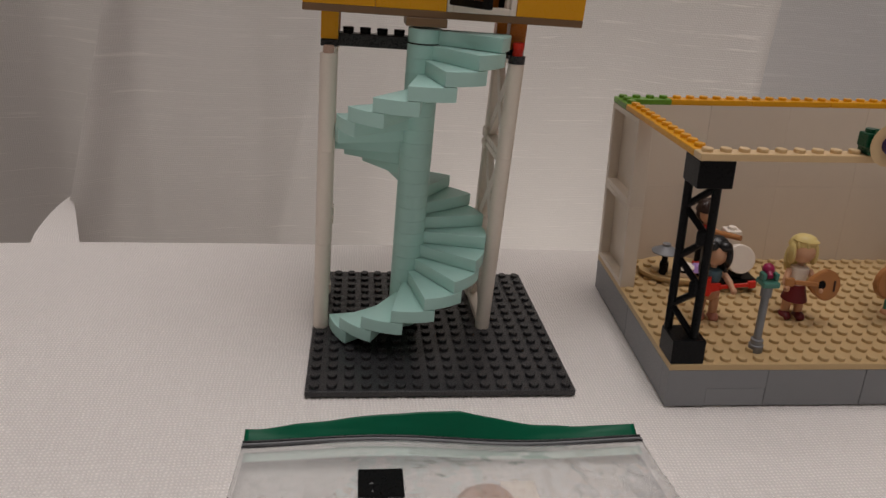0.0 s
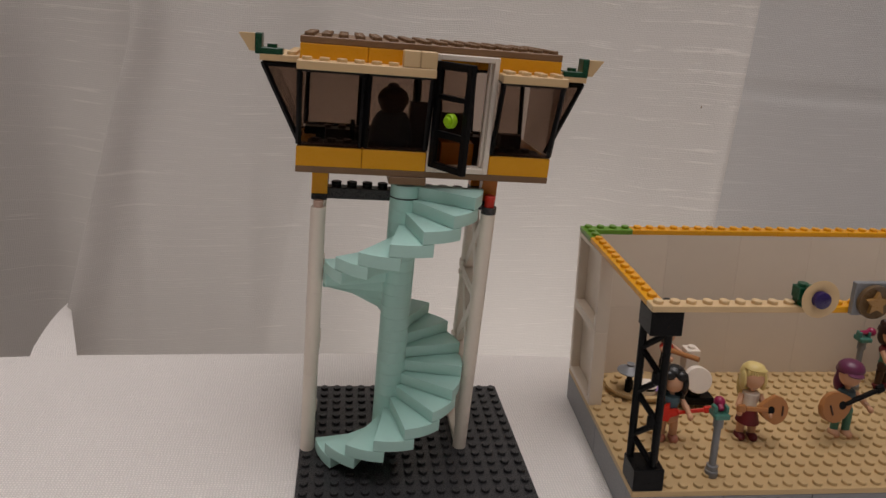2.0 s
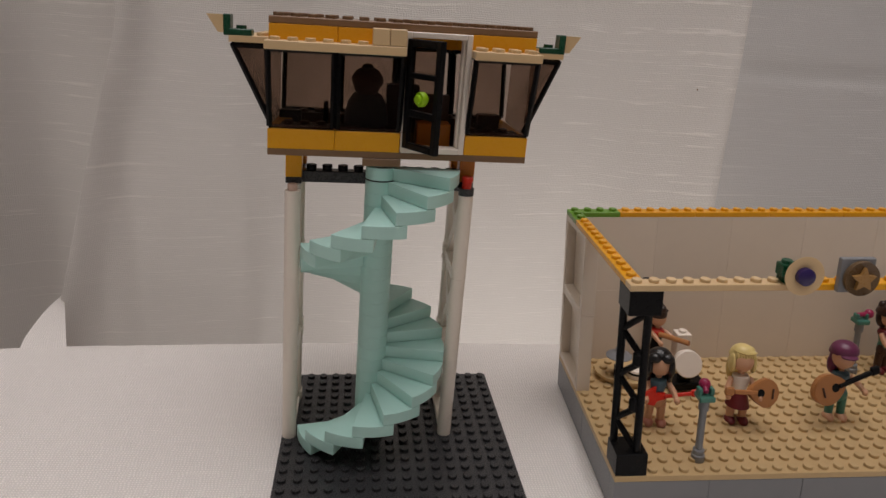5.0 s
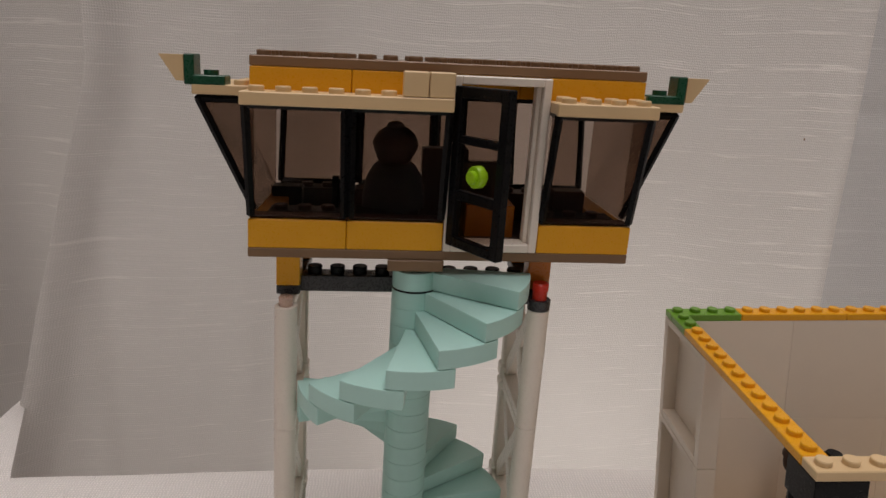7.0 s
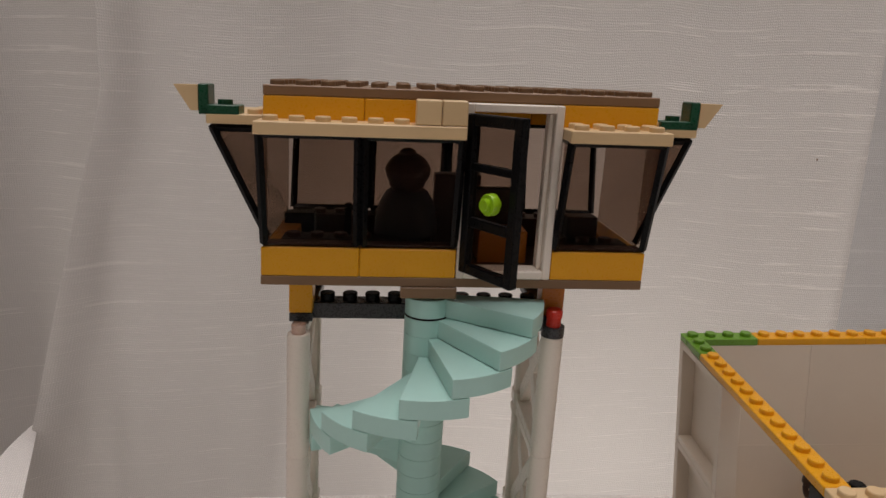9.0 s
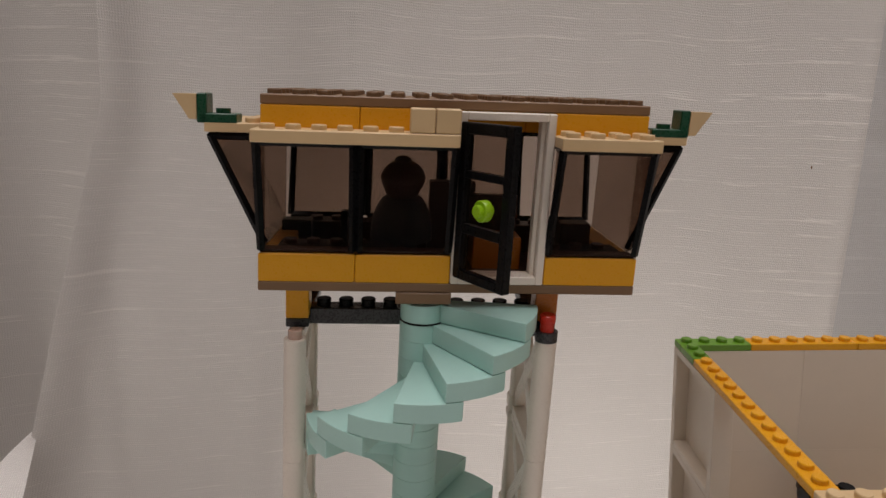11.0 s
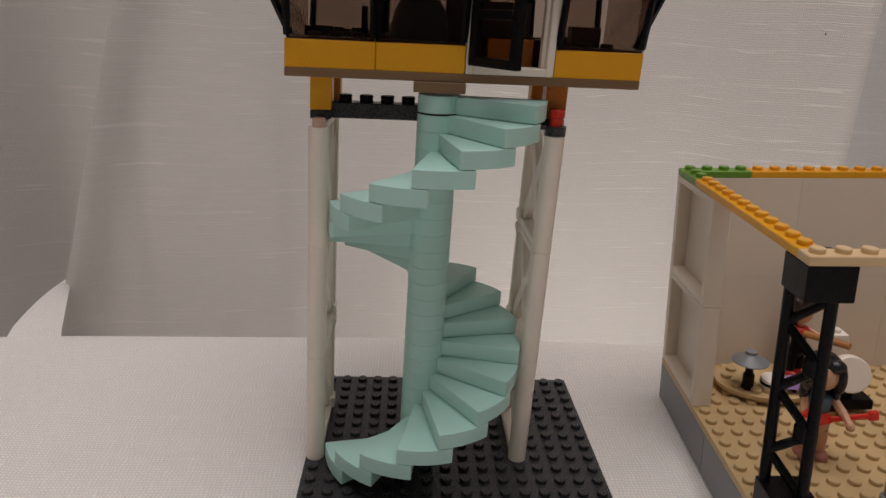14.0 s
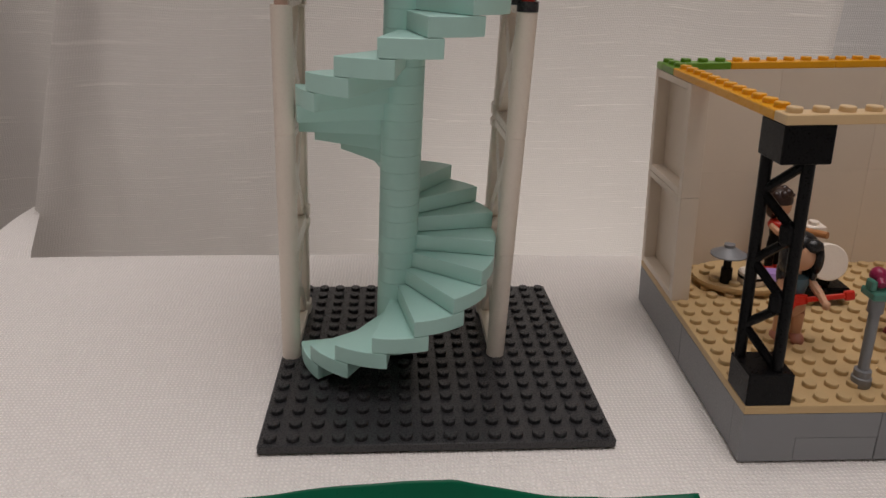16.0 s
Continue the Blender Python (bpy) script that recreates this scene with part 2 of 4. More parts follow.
def box(bm, x0, y0, z0, x1, y1, z1, c=0.04, mat=0):
    """A block with chamfered edges."""
    c = min(c, 0.45 * min(x1 - x0, y1 - y0, z1 - z0))
    lo, hi = (x0, y0, z0), (x1, y1, z1)
    idx = {}
    for sx in (0, 1):
        for sy in (0, 1):
            for sz in (0, 1):
                s = (sx, sy, sz)
                for ax in range(3):
                    p = []
                    for a in range(3):
                        e = (lo, hi)[s[a]][a]
                        p.append(e if a == ax else e + (c if s[a] == 0 else -c))
                    idx[s, ax] = bm.verts.new(p)

    def quad(*vs):
        f = bm.faces.new(vs)
        f.material_index = mat

    for ax in range(3):
        b, d = [a for a in range(3) if a != ax]
        for s in (0, 1):
            ring = []
            for u, w in ((0, 0), (1, 0), (1, 1), (0, 1)):
                k = [0, 0, 0]
                k[ax], k[b], k[d] = s, u, w
                ring.append(idx[tuple(k), ax])
            quad(*ring)
        for u in (0, 1):
            for w in (0, 1):
                k0, k1 = [0, 0, 0], [0, 0, 0]
                k0[ax], k1[ax] = 0, 1
                k0[b] = k1[b] = u
                k0[d] = k1[d] = w
                k0, k1 = tuple(k0), tuple(k1)
                quad(idx[k0, b], idx[k1, b], idx[k1, d], idx[k0, d])
    for s in [(a, b, d) for a in (0, 1) for b in (0, 1) for d in (0, 1)]:
        quad(idx[s, 0], idx[s, 1], idx[s, 2])
    bmesh.ops.recalc_face_normals(bm, faces=bm.faces[-26:])


def lathe(bm, cx, cy, profile, n=20, mat=0, axis="z"):
    """Turned shape from (radius, height) pairs, closed at both ends."""
    rings = []
    for r, h in profile:
        ring = []
        for i in range(n):
            a = 2 * math.pi * i / n
            p = (cx + r * math.cos(a), cy + r * math.sin(a), h)
            ring.append(bm.verts.new(p))
        rings.append(ring)
    made = []
    for a, b in zip(rings, rings[1:]):
        for i in range(n):
            made.append(bm.faces.new((a[i], a[(i + 1) % n], b[(i + 1) % n], b[i])))
    made.append(bm.faces.new(rings[0][::-1]))
    made.append(bm.faces.new(rings[-1]))
    for f in made:
        f.material_index = mat
    return [v for ring in rings for v in ring]


def rod(bm, a, b, r, n=10, mat=0, r2=None):
    """A round bar between two points."""
    a, b = Vector(a), Vector(b)
    q = (b - a).to_track_quat("Z", "Y")
    r2 = r if r2 is None else r2
    ra = [bm.verts.new(a + q @ Vector((r * math.cos(t), r * math.sin(t), 0))) for t in [2 * math.pi * i / n for i in range(n)]]
    rb = [bm.verts.new(b + q @ Vector((r2 * math.cos(t), r2 * math.sin(t), 0))) for t in [2 * math.pi * i / n for i in range(n)]]
    made = [bm.faces.new((ra[i], ra[(i + 1) % n], rb[(i + 1) % n], rb[i])) for i in range(n)]
    made += [bm.faces.new(ra[::-1]), bm.faces.new(rb)]
    for f in made:
        f.material_index = mat


def prism(bm, outline, z0, z1, mat=0):
    lo = [bm.verts.new((x, y, z0)) for x, y in outline]
    hi = [bm.verts.new((x, y, z1)) for x, y in outline]
    n = len(outline)
    made = [bm.faces.new((lo[i], lo[(i + 1) % n], hi[(i + 1) % n], hi[i])) for i in range(n)]
    made += [bm.faces.new(lo[::-1]), bm.faces.new(hi)]
    bmesh.ops.recalc_face_normals(bm, faces=made)
    for f in made:
        f.material_index = mat


def ball(bm, c, rx, ry, rz, mat=0, n=14, m=9, z_from=-1.0, z_to=1.0):
    """An ellipsoid, or a slice of one between two heights."""
    a0, a1 = math.asin(z_from), math.asin(z_to)
    rings = []
    for j in range(m + 1):
        a = a0 + (a1 - a0) * j / m
        r, h = max(math.cos(a), 0.02), math.sin(a)
        rings.append([bm.verts.new((c[0] + rx * r * math.cos(2 * math.pi * i / n), c[1] + ry * r * math.sin(2 * math.pi * i / n), c[2] + rz * h)) for i in range(n)])
    made = []
    for a, b in zip(rings, rings[1:]):
        for i in range(n):
            made.append(bm.faces.new((a[i], a[(i + 1) % n], b[(i + 1) % n], b[i])))
    made += [bm.faces.new(rings[0][::-1]), bm.faces.new(rings[-1])]
    for f in made:
        f.material_index = mat


def turned(bm, start, m):
    """Moves the vertices made since start by a matrix."""
    bm.verts.ensure_lookup_table()
    for v in bm.verts[start:]:
        v.co = m @ v.co


STUD_MESHES = {}


def stud_mesh(mat):
    if mat.name not in STUD_MESHES:
        bm = bmesh.new()
        lathe(bm, 0, 0, [(0.3, 0.0), (0.3, 0.17), (0.27, 0.21)], 14)
        for v in bm.verts:
            v.co *= U
        me = bpy.data.meshes.new("stud")
        bm.to_mesh(me)
        bm.free()
        me.materials.append(mat)
        for p in me.polygons:
            p.use_smooth = True
        me.set_sharp_from_angle(angle=radians(35))
        STUD_MESHES[mat.name] = me
    return STUD_MESHES[mat.name]


def studs(parent, mat, spots, z, warp):
    for x, y in spots:
        child("stud", stud_mesh(mat), parent, warp(Vector((x, y, z))))


def block(name, x0, y0, z0, x1, y1, z1, mat, parent, warp, label="", c=0.04):
    bm = bmesh.new()
    box(bm, x0, y0, z0, x1, y1, z1, c)
    return part(name, bm, mat, parent, label, warp)


def plate(name, x0, y0, z0, x1, y1, z1, mat, parent, warp, label="", skip=()):
    ob = block(name, x0, y0, z0, x1, y1, z1, mat, parent, warp, label)
    spots = [(x0 + 0.5 + i, y0 + 0.5 + j) for i in range(round(x1 - x0)) for j in range(round(y1 - y0)) if (i, j) not in skip]
    studs(ob, mat, spots, z1, warp)
    return ob

# ---------------------------------------------------------------- room, table and cloths


def slab(name, x0, y0, z0, x1, y1, z1, mat, label, category):
    bm = bmesh.new()
    box(bm, x0 / U, y0 / U, z0 / U, x1 / U, y1 / U, z1 / U, 0.2)
    return tagged(part(name, bm, mat), label, category, kind="structure")


slab("floor", -2.2, -2.0, -0.80, 2.6, 2.0, -0.75, CARPET, "brown carpeted floor of the room", "floor")
slab("ceiling", -2.2, -2.0, 2.30, 2.6, 2.0, 2.36, CEILING_PAINT, "plain white painted ceiling", "ceiling")
slab("wall_north", -2.2, 1.9, -0.75, 2.6, 2.0, 2.30, WALL_PAINT, "plain beige painted wall behind the cloth", "wall")
slab("wall_south", -2.2, -2.0, -0.75, 2.6, -1.9, 2.30, WALL_PAINT, "plain beige painted wall", "wall")
slab("wall_west", -2.2, -1.9, -0.75, -2.1, 1.9, 2.30, WALL_PAINT, "plain beige painted wall", "wall")
slab("wall_east", 2.5, -1.9, -0.75, 2.6, 1.9, 2.30, WALL_PAINT, "plain beige painted wall", "wall")


def sheet(name, nu, nv, shape, mat, label, category, thick=0.0006, pull=1.0):
    """A cloth: shape(u, v) gives metres, u and v from 0 to 1; its weave follows the cloth."""
    bm = bmesh.new()
    uv = bm.loops.layers.uv.new("UVMap")
    grid = [[bm.verts.new(shape(i / nu, j / nv)) for i in range(nu + 1)] for j in range(nv + 1)]
    length_u = sum((grid[0][i + 1].co - grid[0][i].co).length for i in range(nu))
    length_v = sum((grid[j + 1][0].co - grid[j][0].co).length for j in range(nv))
    for j in range(nv):
        for i in range(nu):
            f = bm.faces.new((grid[j][i], grid[j][i + 1], grid[j + 1][i + 1], grid[j + 1][i]))
            f.smooth = True
            for loop, (a, b) in zip(f.loops, ((i, j), (i + 1, j), (i + 1, j + 1), (i, j + 1))):
                x, y = a / nu * length_u, b / nv * length_v
                loop[uv].uv = (x, y + pull * (0.010 * noise.noise((x * 4.5, y * 2.0, 5.0)) + 0.003 * noise.noise((x * 14, y * 6, 8.0))))
    me = bpy.data.meshes.new(name)
    bm.to_mesh(me)
    bm.free()
    me.materials.append(mat)
    ob = new(name, me)
    if thick:
        ob.modifiers.new("thickness", "SOLIDIFY").thickness = thick
    return tagged(ob, label, category, kind="structure")


TABLE_BACK = 21.9 * U


def table_shape(u, v):
    x = -0.62 + 1.5 * u
    s = v * 1.10 - 0.62          # along the cloth from front to back edge, then down
    y, z = s, -0.0009
    bend = TABLE_BACK + 0.004 * math.sin(9 * x + 1.0) - 0.006 * max(0.0, -x - 0.15) / 0.2
    if s > bend:
        a = min((s - bend) / 0.012, math.pi / 2)
        y = bend + 0.012 * math.sin(a)
        z -= 0.012 * (1 - math.cos(a)) + max(0.0, s - bend - 0.0188)
    lift = max(0.0, x - 21.4 * U)
    z += 0.045 * lift if y < bend else 0.0
    z += 0.0008 * noise.noise((x * 9, s * 9, 0.3)) * (1 if abs(x - 0.2) > 0.24 else 0.2)
    return Vector((x, y, min(z, -0.0004 + 0.045 * lift) if -0.02 < s < 0.13 else z))


sheet("table_cloth", 120, 150, table_shape, TABLE_CLOTH, "white linen-look cloth laid over the table top", "tablecloth")
table = thing("table", (0.13, -0.2, -0.75), "plain wooden table under the white cloth", "table")
bm = bmesh.new()
box(bm, -0.60 / U, -0.60 / U, -0.035 / U, 0.86 / U, (TABLE_BACK - 0.008) / U, -0.0035 / U, 0.3)
part("tabletop", bm, BROWN, table)
for lx, ly in ((-0.55, -0.55), (0.81, -0.55), (-0.55, 0.10), (0.81, 0.10)):
    bm = bmesh.new()
    box(bm, (lx - 0.03) / U, (ly - 0.03) / U, -0.75 / U, (lx + 0.03) / U, (ly + 0.03) / U, -0.035 / U, 0.3)
    part("leg", bm, BROWN, table)


def curtain_shape(u, v):
    z = -0.30 + 1.2 * v
    h = z / U
    left = (-24.3 + 0.28 * min(h, 27.0) + 0.03 * max(0.0, h - 27.0)) * U
    right = 45.6 * U - 0.012 * z
    x = left + (right - left) * u
    fade = max(0.0, 1 - u * 2.0)
    hang = max(0.0, 1 - u * 1.3)
    y = 36.5 * U - 0.028 * max(0.0, 1 - u * 3.5) + 0.0035 * fade * math.sin(22 * u + 2.0 * z + 0.6) + 0.004 * math.sin(17 * u + 3 * z)
    y += 0.002 * noise.noise((x * 5, z * 5, 1.7)) - 0.010 * math.exp(-(u / 0.032) ** 2)
    y += hang * (0.004 * noise.noise((x * 22 + 0.9 * z, z * 2.0, 3.3)) + 0.0012 * noise.noise((x * 60, z * 7, 6.1)))
    y += 0.0016 * noise.noise((x * 30, z * 2.5, 7.7))
    return Vector((x, y, z))


sheet("curtain", 260, 120, curtain_shape, CURTAIN, "white linen-look curtain hung as a backdrop, softly folded", "curtain", 0.0)


spot = curtain_shape(0.932, 0.405)
bm = bmesh.new()
ball(bm, (spot.x / U, spot.y / U - 0.06, spot.z / U), 0.07, 0.05, 0.12, 0, 8, 6)
tagged(part("lint_speck", bm, BROWN), "tiny dark lint speck stuck on the white curtain", "lint")


def back_curtain(name, x0, x1, y0, wave, crease, mat, label, thick=0.0, folds=16.0):
    def shape(u, v):
        z = -0.30 + 1.2 * v
        x = x0 + (x1 - x0) * u
        y = y0 + wave * math.sin(folds * x + z) + 0.002 * noise.noise((x * 6, z * 6, 4.0))
        y += crease * math.exp(-((z - 0.212 + 0.02 * x) / 0.004) ** 2)
        return Vector((x, y, z))
    return sheet(name, 80, 160, shape, mat, label, "curtain", thick)


back_curtain("curtain_east", 0.3605, 1.15, 0.313, 0.003, 0.003, CURTAIN_SHADED_EAST, "curtain panel with a crease hanging behind, shade in its grey")
back_curtain("curtain_west", -0.80, -0.15, 0.39, 0.012, 0.0, CURTAIN_SHADED, "white curtain panel hanging behind, shade put into its colour", 0.0, 44.0)


def flap_shape(u, v):
    """Corner of the cloth that curls up behind the table edge."""
    y = TABLE_BACK - 0.004 + 0.096 * v
    sink = -0.0022 * max(0.0, 1 - v * 8)
    left, right = -23.6 - 0.9 * math.sin(1.6 * v), -19.7 - 4.9 * v
    x = (left + (right - left) * u) * U
    z = sink + 0.0004 - 0.004 * u * v + 0.002 * math.sin(3.1 * v) * (1 - u)
    return Vector((x, y, z))


sheet("cloth_corner", 14, 24, flap_shape, TABLE_CLOTH, "curled corner of the white table cloth", "tablecloth", 0.0)

# unseen housings: overhead lamp, then the added front fill
for lx, ly, lr in ((0.08, 0.06, 0.47), (0.30, -0.95, 0.52)):
    lamp = thing("ceiling_lamp", (lx, ly, 2.30), "unseen round white ceiling lamp giving warm light", "ceiling lamp", "ceiling lamps")
    bm = bmesh.new()
    lathe(bm, lx / U, ly / U, [((lr - 0.02) / U, 2.262 / U), (lr / U, 2.27 / U), (lr / U, 2.30 / U)], 40)
    part("housing", bm, CEILING_PAINT, lamp)
# unseen stand added to go with the curtain backlight
stand = thing("backlight_stand", (0.32, 1.43, -0.75), "added unseen lamp stand behind the curtain", "floor lamp")
bm = bmesh.new()
lathe(bm, 0.32 / U, 1.43 / U, [(0.14 / U, -0.75 / U), (0.14 / U, -0.73 / U), (0.02 / U, -0.72 / U), (0.012 / U, 0.1 / U)], 24)
part("pole", bm, BLACK, stand, "", plain_warp, True)
bm = bmesh.new()
box(bm, 0.05 / U, 1.38 / U, 0.03 / U, 0.55 / U, 1.42 / U, 0.53 / U, 1.0)
part("lamp_head", bm, CEILING_PAINT, stand)
# unseen stand made up for the low glow fill
glow_fill_stand = thing("glow_fill_stand", (0.15, 0.56, -0.75), "added unseen small lamp stand behind the table", "lamp")
bm = bmesh.new()
lathe(bm, 0.15 / U, 0.56 / U, [(0.07 / U, -0.75 / U), (0.07 / U, -0.74 / U), (0.01 / U, -0.73 / U), (0.006 / U, -0.22 / U)], 20)
part("pole", bm, BLACK, glow_fill_stand, "", plain_warp, True)
bm = bmesh.new()
box(bm, 0.07 / U, 0.53 / U, -0.23 / U, 0.23 / U, 0.57 / U, -0.05 / U, 1.0)
part("lamp_head", bm, CEILING_PAINT, glow_fill_stand)

# ---------------------------------------------------------------- the tower
W = tower_warp
tower = thing("toy_tower", (8 * U, 8 * U, 0), "toy brick lookout tower with aqua spiral stair on grey plate", "toy building")
plate("base_plate", 0, 0, 0, 16, 16, 0.4, DARK_GREY, tower, W, "dark grey studded base plate")


def bar(bm, x, half, a, b, wide):
    """A flat bar in the plane of a leg, from (y, z) to (y, z)."""
    d = (Vector(b) - Vector(a)).normalized()
    n = Vector((-d.y, d.x)) * wide / 2
    ring = [Vector(a) + n, Vector(a) - n, Vector(b) - n, Vector(b) + n]
    lo = [bm.verts.new((x - half, p.x, p.y)) for p in ring]
    hi = [bm.verts.new((x + half, p.x, p.y)) for p in ring]
    made = [bm.faces.new((lo[i], lo[(i + 1) % 4], hi[(i + 1) % 4], hi[i])) for i in range(4)]
    made += [bm.faces.new(lo[::-1]), bm.faces.new(hi)]
    bmesh.ops.recalc_face_normals(bm, faces=made)
    bmesh.ops.bevel(bm, geom=list({e for f in made for e in f.edges}), offset=0.04, segments=1, affect="EDGES")


def girder(x, z0, parent, cut=0.0):
    """Upright lattice frame, six studs deep: smooth round front post, flat rear post with collars, rails and crossed bars."""
    h = 6.0
    g = bmesh.new()
    lathe(g, x, 7.5, [(0.46, z0), (0.485, z0 + 0.025), (0.485, z0 + h - cut - 0.025), (0.46, z0 + h - cut)], 24)
    ob = part("girder", g, WHITE, parent, "white lattice leg section", W, True)
    g = bmesh.new()
    box(g, x - 0.41, 12.1, z0 + 0.5, x + 0.41, 12.85, z0 + h - 0.5, 0.12)
    part("post", g, WHITE, ob, "", W)
    for lo, hi in ((0.01, 0.85), (h - 0.6, h - 0.01)):
        g = bmesh.new()
        box(g, x - 0.49, 11.95, z0 + lo, x + 0.49, 13.0, z0 + hi, 0.14)
        part("collar", g, WHITE, ob, "", W)
    for lo, hi in ((0.02, 0.42), (h - 0.42, h - 0.02)):
        block("rail", x - 0.36, 7.8, z0 + lo, x + 0.36, 12.0, z0 + hi, WHITE, ob, W)
    for y0, y1 in ((7.85, 12.2), (12.2, 7.85)):
        g = bmesh.new()
        bar(g, x, 0.20 if y0 < y1 else 0.215, (y0, z0 + 0.5), (y1, z0 + h - 0.5), 0.78)
        part("brace", g, WHITE, ob, "", W)
    for z in (0.42, h - 1.5):
        g = bmesh.new()
        box(g, x - 0.30, 7.75, z0 + z, x + 0.30, 8.35, z0 + z + 0.83, 0.15)
        part("gusset", g, WHITE, ob, "", W)
    return ob


for gx in (0.5, 11.5):
    for k in range(3):
        girder(gx, 0.4 + 6.0 * k, tower, 0.27 if k == 2 else 0.0)

# spiral stair: one tread per turn of 22.5 degrees
CX, CY, R_OUT = 6.0, 8.0, 5.0
N_STEPS, RISE, FIRST, START, SPAN = 23, 0.832, 0.64, 189.0, 31.0


def stair_step(k):
    s = bmesh.new()
    z0 = FIRST + RISE * k
    a0 = radians(START + 22.5 * k)
    arc = [a0 + radians(SPAN) * i / 8 for i in range(9)]
    outline = [(CX + R_OUT * math.cos(a), CY + R_OUT * math.sin(a)) for a in arc]
    outline += [(CX + 0.6 * math.cos(a0 + radians(50)), CY + 0.6 * math.sin(a0 + radians(50))), (CX + 0.6 * math.cos(a0 - radians(12)), CY + 0.6 * math.sin(a0 - radians(12)))]
    prism(s, outline, z0, z0 + 0.80)
    bmesh.ops.bevel(s, geom=[e for e in s.edges if e.calc_length() > 0.3], offset=0.025, segments=1, affect="EDGES")
    return part("stair_step", s, AQUA, tower, "", W)


def stair_ring(k):
    s = bmesh.new()
    z0 = FIRST + RISE * k
    lathe(s, CX, CY, [(0.98, z0), (1.0, z0 + 0.02), (1.0, z0 + RISE - 0.022), (0.98, z0 + RISE - 0.003)], 28)
    return part("stair_ring", s, AQUA, tower, "", W, True)


for k in range(N_STEPS):
    stair_step(k)
    stair_ring(k)
bm = bmesh.new()
lathe(bm, CX, CY, [(1.02, FIRST + RISE * 22 - 0.05), (1.02, FIRST + RISE * 22 + 0.03)], 28)
part("stair_washer", bm, BLACK, tower, "thin black ring under the top step", W, True)
block("step_stop", 9.5, 7.2, 18.42, 11.0, 8.0, 18.6, DARK_GREY, tower, W)
block("stair_foot", 5, 7, 0.4, 7, 9, 0.64, BLACK, tower, W, "black plate under the stair column")
TOP = FIRST + RISE * N_STEPS
block("spacer_plate", 4.75, 6.9, TOP + 0.14, 7.1, 9, 20.4, BROWN, tower, W, "dark tan plate under the cabin")

# beam and corner blocks between legs and cabin
BEAM = block("beam", 0.05, 8.5, 18.42, 12.0, 9.5, 19.15, DARK_GREY, tower, W, "dark grey studded beam joining the legs")
for k in range(12):
    bm = bmesh.new()
    lathe(bm, 0.55 + k, 9.0, [(0.32, 19.15), (0.32, 19.30), (0.29, 19.31), (0.29, 19.33), (0.33, 19.34), (0.33, 19.46), (0.30, 19.49)], 16)
    part("stud", bm, BLACK, BEAM, "", W, True)
for bx in (0.0, 11.0):
    block("leg_plate", bx, 8.05, 18.42, bx + 1, 13, 18.82, DARK_GREY, tower, W)
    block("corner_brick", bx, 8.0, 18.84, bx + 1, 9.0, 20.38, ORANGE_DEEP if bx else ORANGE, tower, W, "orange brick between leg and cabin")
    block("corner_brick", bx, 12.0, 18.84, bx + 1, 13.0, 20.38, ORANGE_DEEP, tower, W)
bm = bmesh.new()
lathe(bm, 0.5, 7.5, [(0.31, 18.13), (0.31, 18.5), (0.27, 18.54)], 16)
part("post_stud", bm, BLUSH, tower, "", W, True)
bm = bmesh.new()
lathe(bm, 11.5, 7.5, [(0.5, 18.13), (0.5, 18.58)], 20)
part("round_plate", bm, DARK_GREY, tower, "dark grey round plate on the leg", W, True)
bm = bmesh.new()
lathe(bm, 11.5, 7.5, [(0.32, 18.58), (0.32, 18.95), (0.30, 18.97), (0.36, 18.98), (0.36, 19.28), (0.30, 19.34)], 18)
part("lantern", bm, RED, tower, "small clear red round light", W, True)

# cabin floor, lower bricks, upper bricks and roof
Z = 20.4
X0, X1, Y0, Y1 = -1, 15, 7, 15
block("cabin_floor", X0, Y0, Z, X1, Y1, Z + 0.4, BROWN, tower, W, "dark tan cabin floor plate")
for a, b in ((-1, 3), (3, 7), (11, 15)):
    block("wall_brick", a + 0.01, Y0, Z + 0.4, b - 0.01, Y0 + 1, Z + 1.6, ORANGE, tower, W, "bright light orange brick")
for a, b in ((-1, 3), (3, 7), (7, 11), (11, 15)):
    block("wall_brick", a + 0.01, Y1 - 1, Z + 0.4, b - 0.01, Y1, Z + 1.6, ORANGE, tower, W)
for a in (-1, 14):
    block("wall_brick", a, Y0 + 1.01, Z + 0.4, a + 1, Y1 - 1.01, Z + 1.6, ORANGE, tower, W)
for a, b in ((-1, 3), (3, 7)):
    block("upper_brick", a + 0.01, Y0 + 0.5, Z + 6.4, b - 0.01, Y0 + 1.5, Z + 7.61, ORANGE, tower, W)
block("upper_brick", 11.01, Y0 + 0.5, Z + 6.4, 15, Y0 + 1.5, Z + 7.61, ORANGE, tower, W)
for a, b in ((-1, 3), (3, 7), (7, 11), (11, 15)):
    block("upper_brick", a + 0.01, Y1 - 1, Z + 6.4, b - 0.01, Y1, Z + 7.61, ORANGE, tower, W)
for a in (-1, 14):
    block("upper_brick", a, Y0 + 1.51, Z + 6.4, a + 1, Y1 - 1.01, Z + 7.61, ORANGE, tower, W)
plate("roof_plate", X0, Y0 + 0.5, Z + 7.62, X1, Y1 + 0.5, Z + 8.02, BROWN, tower, W, "dark tan studded roof plate")


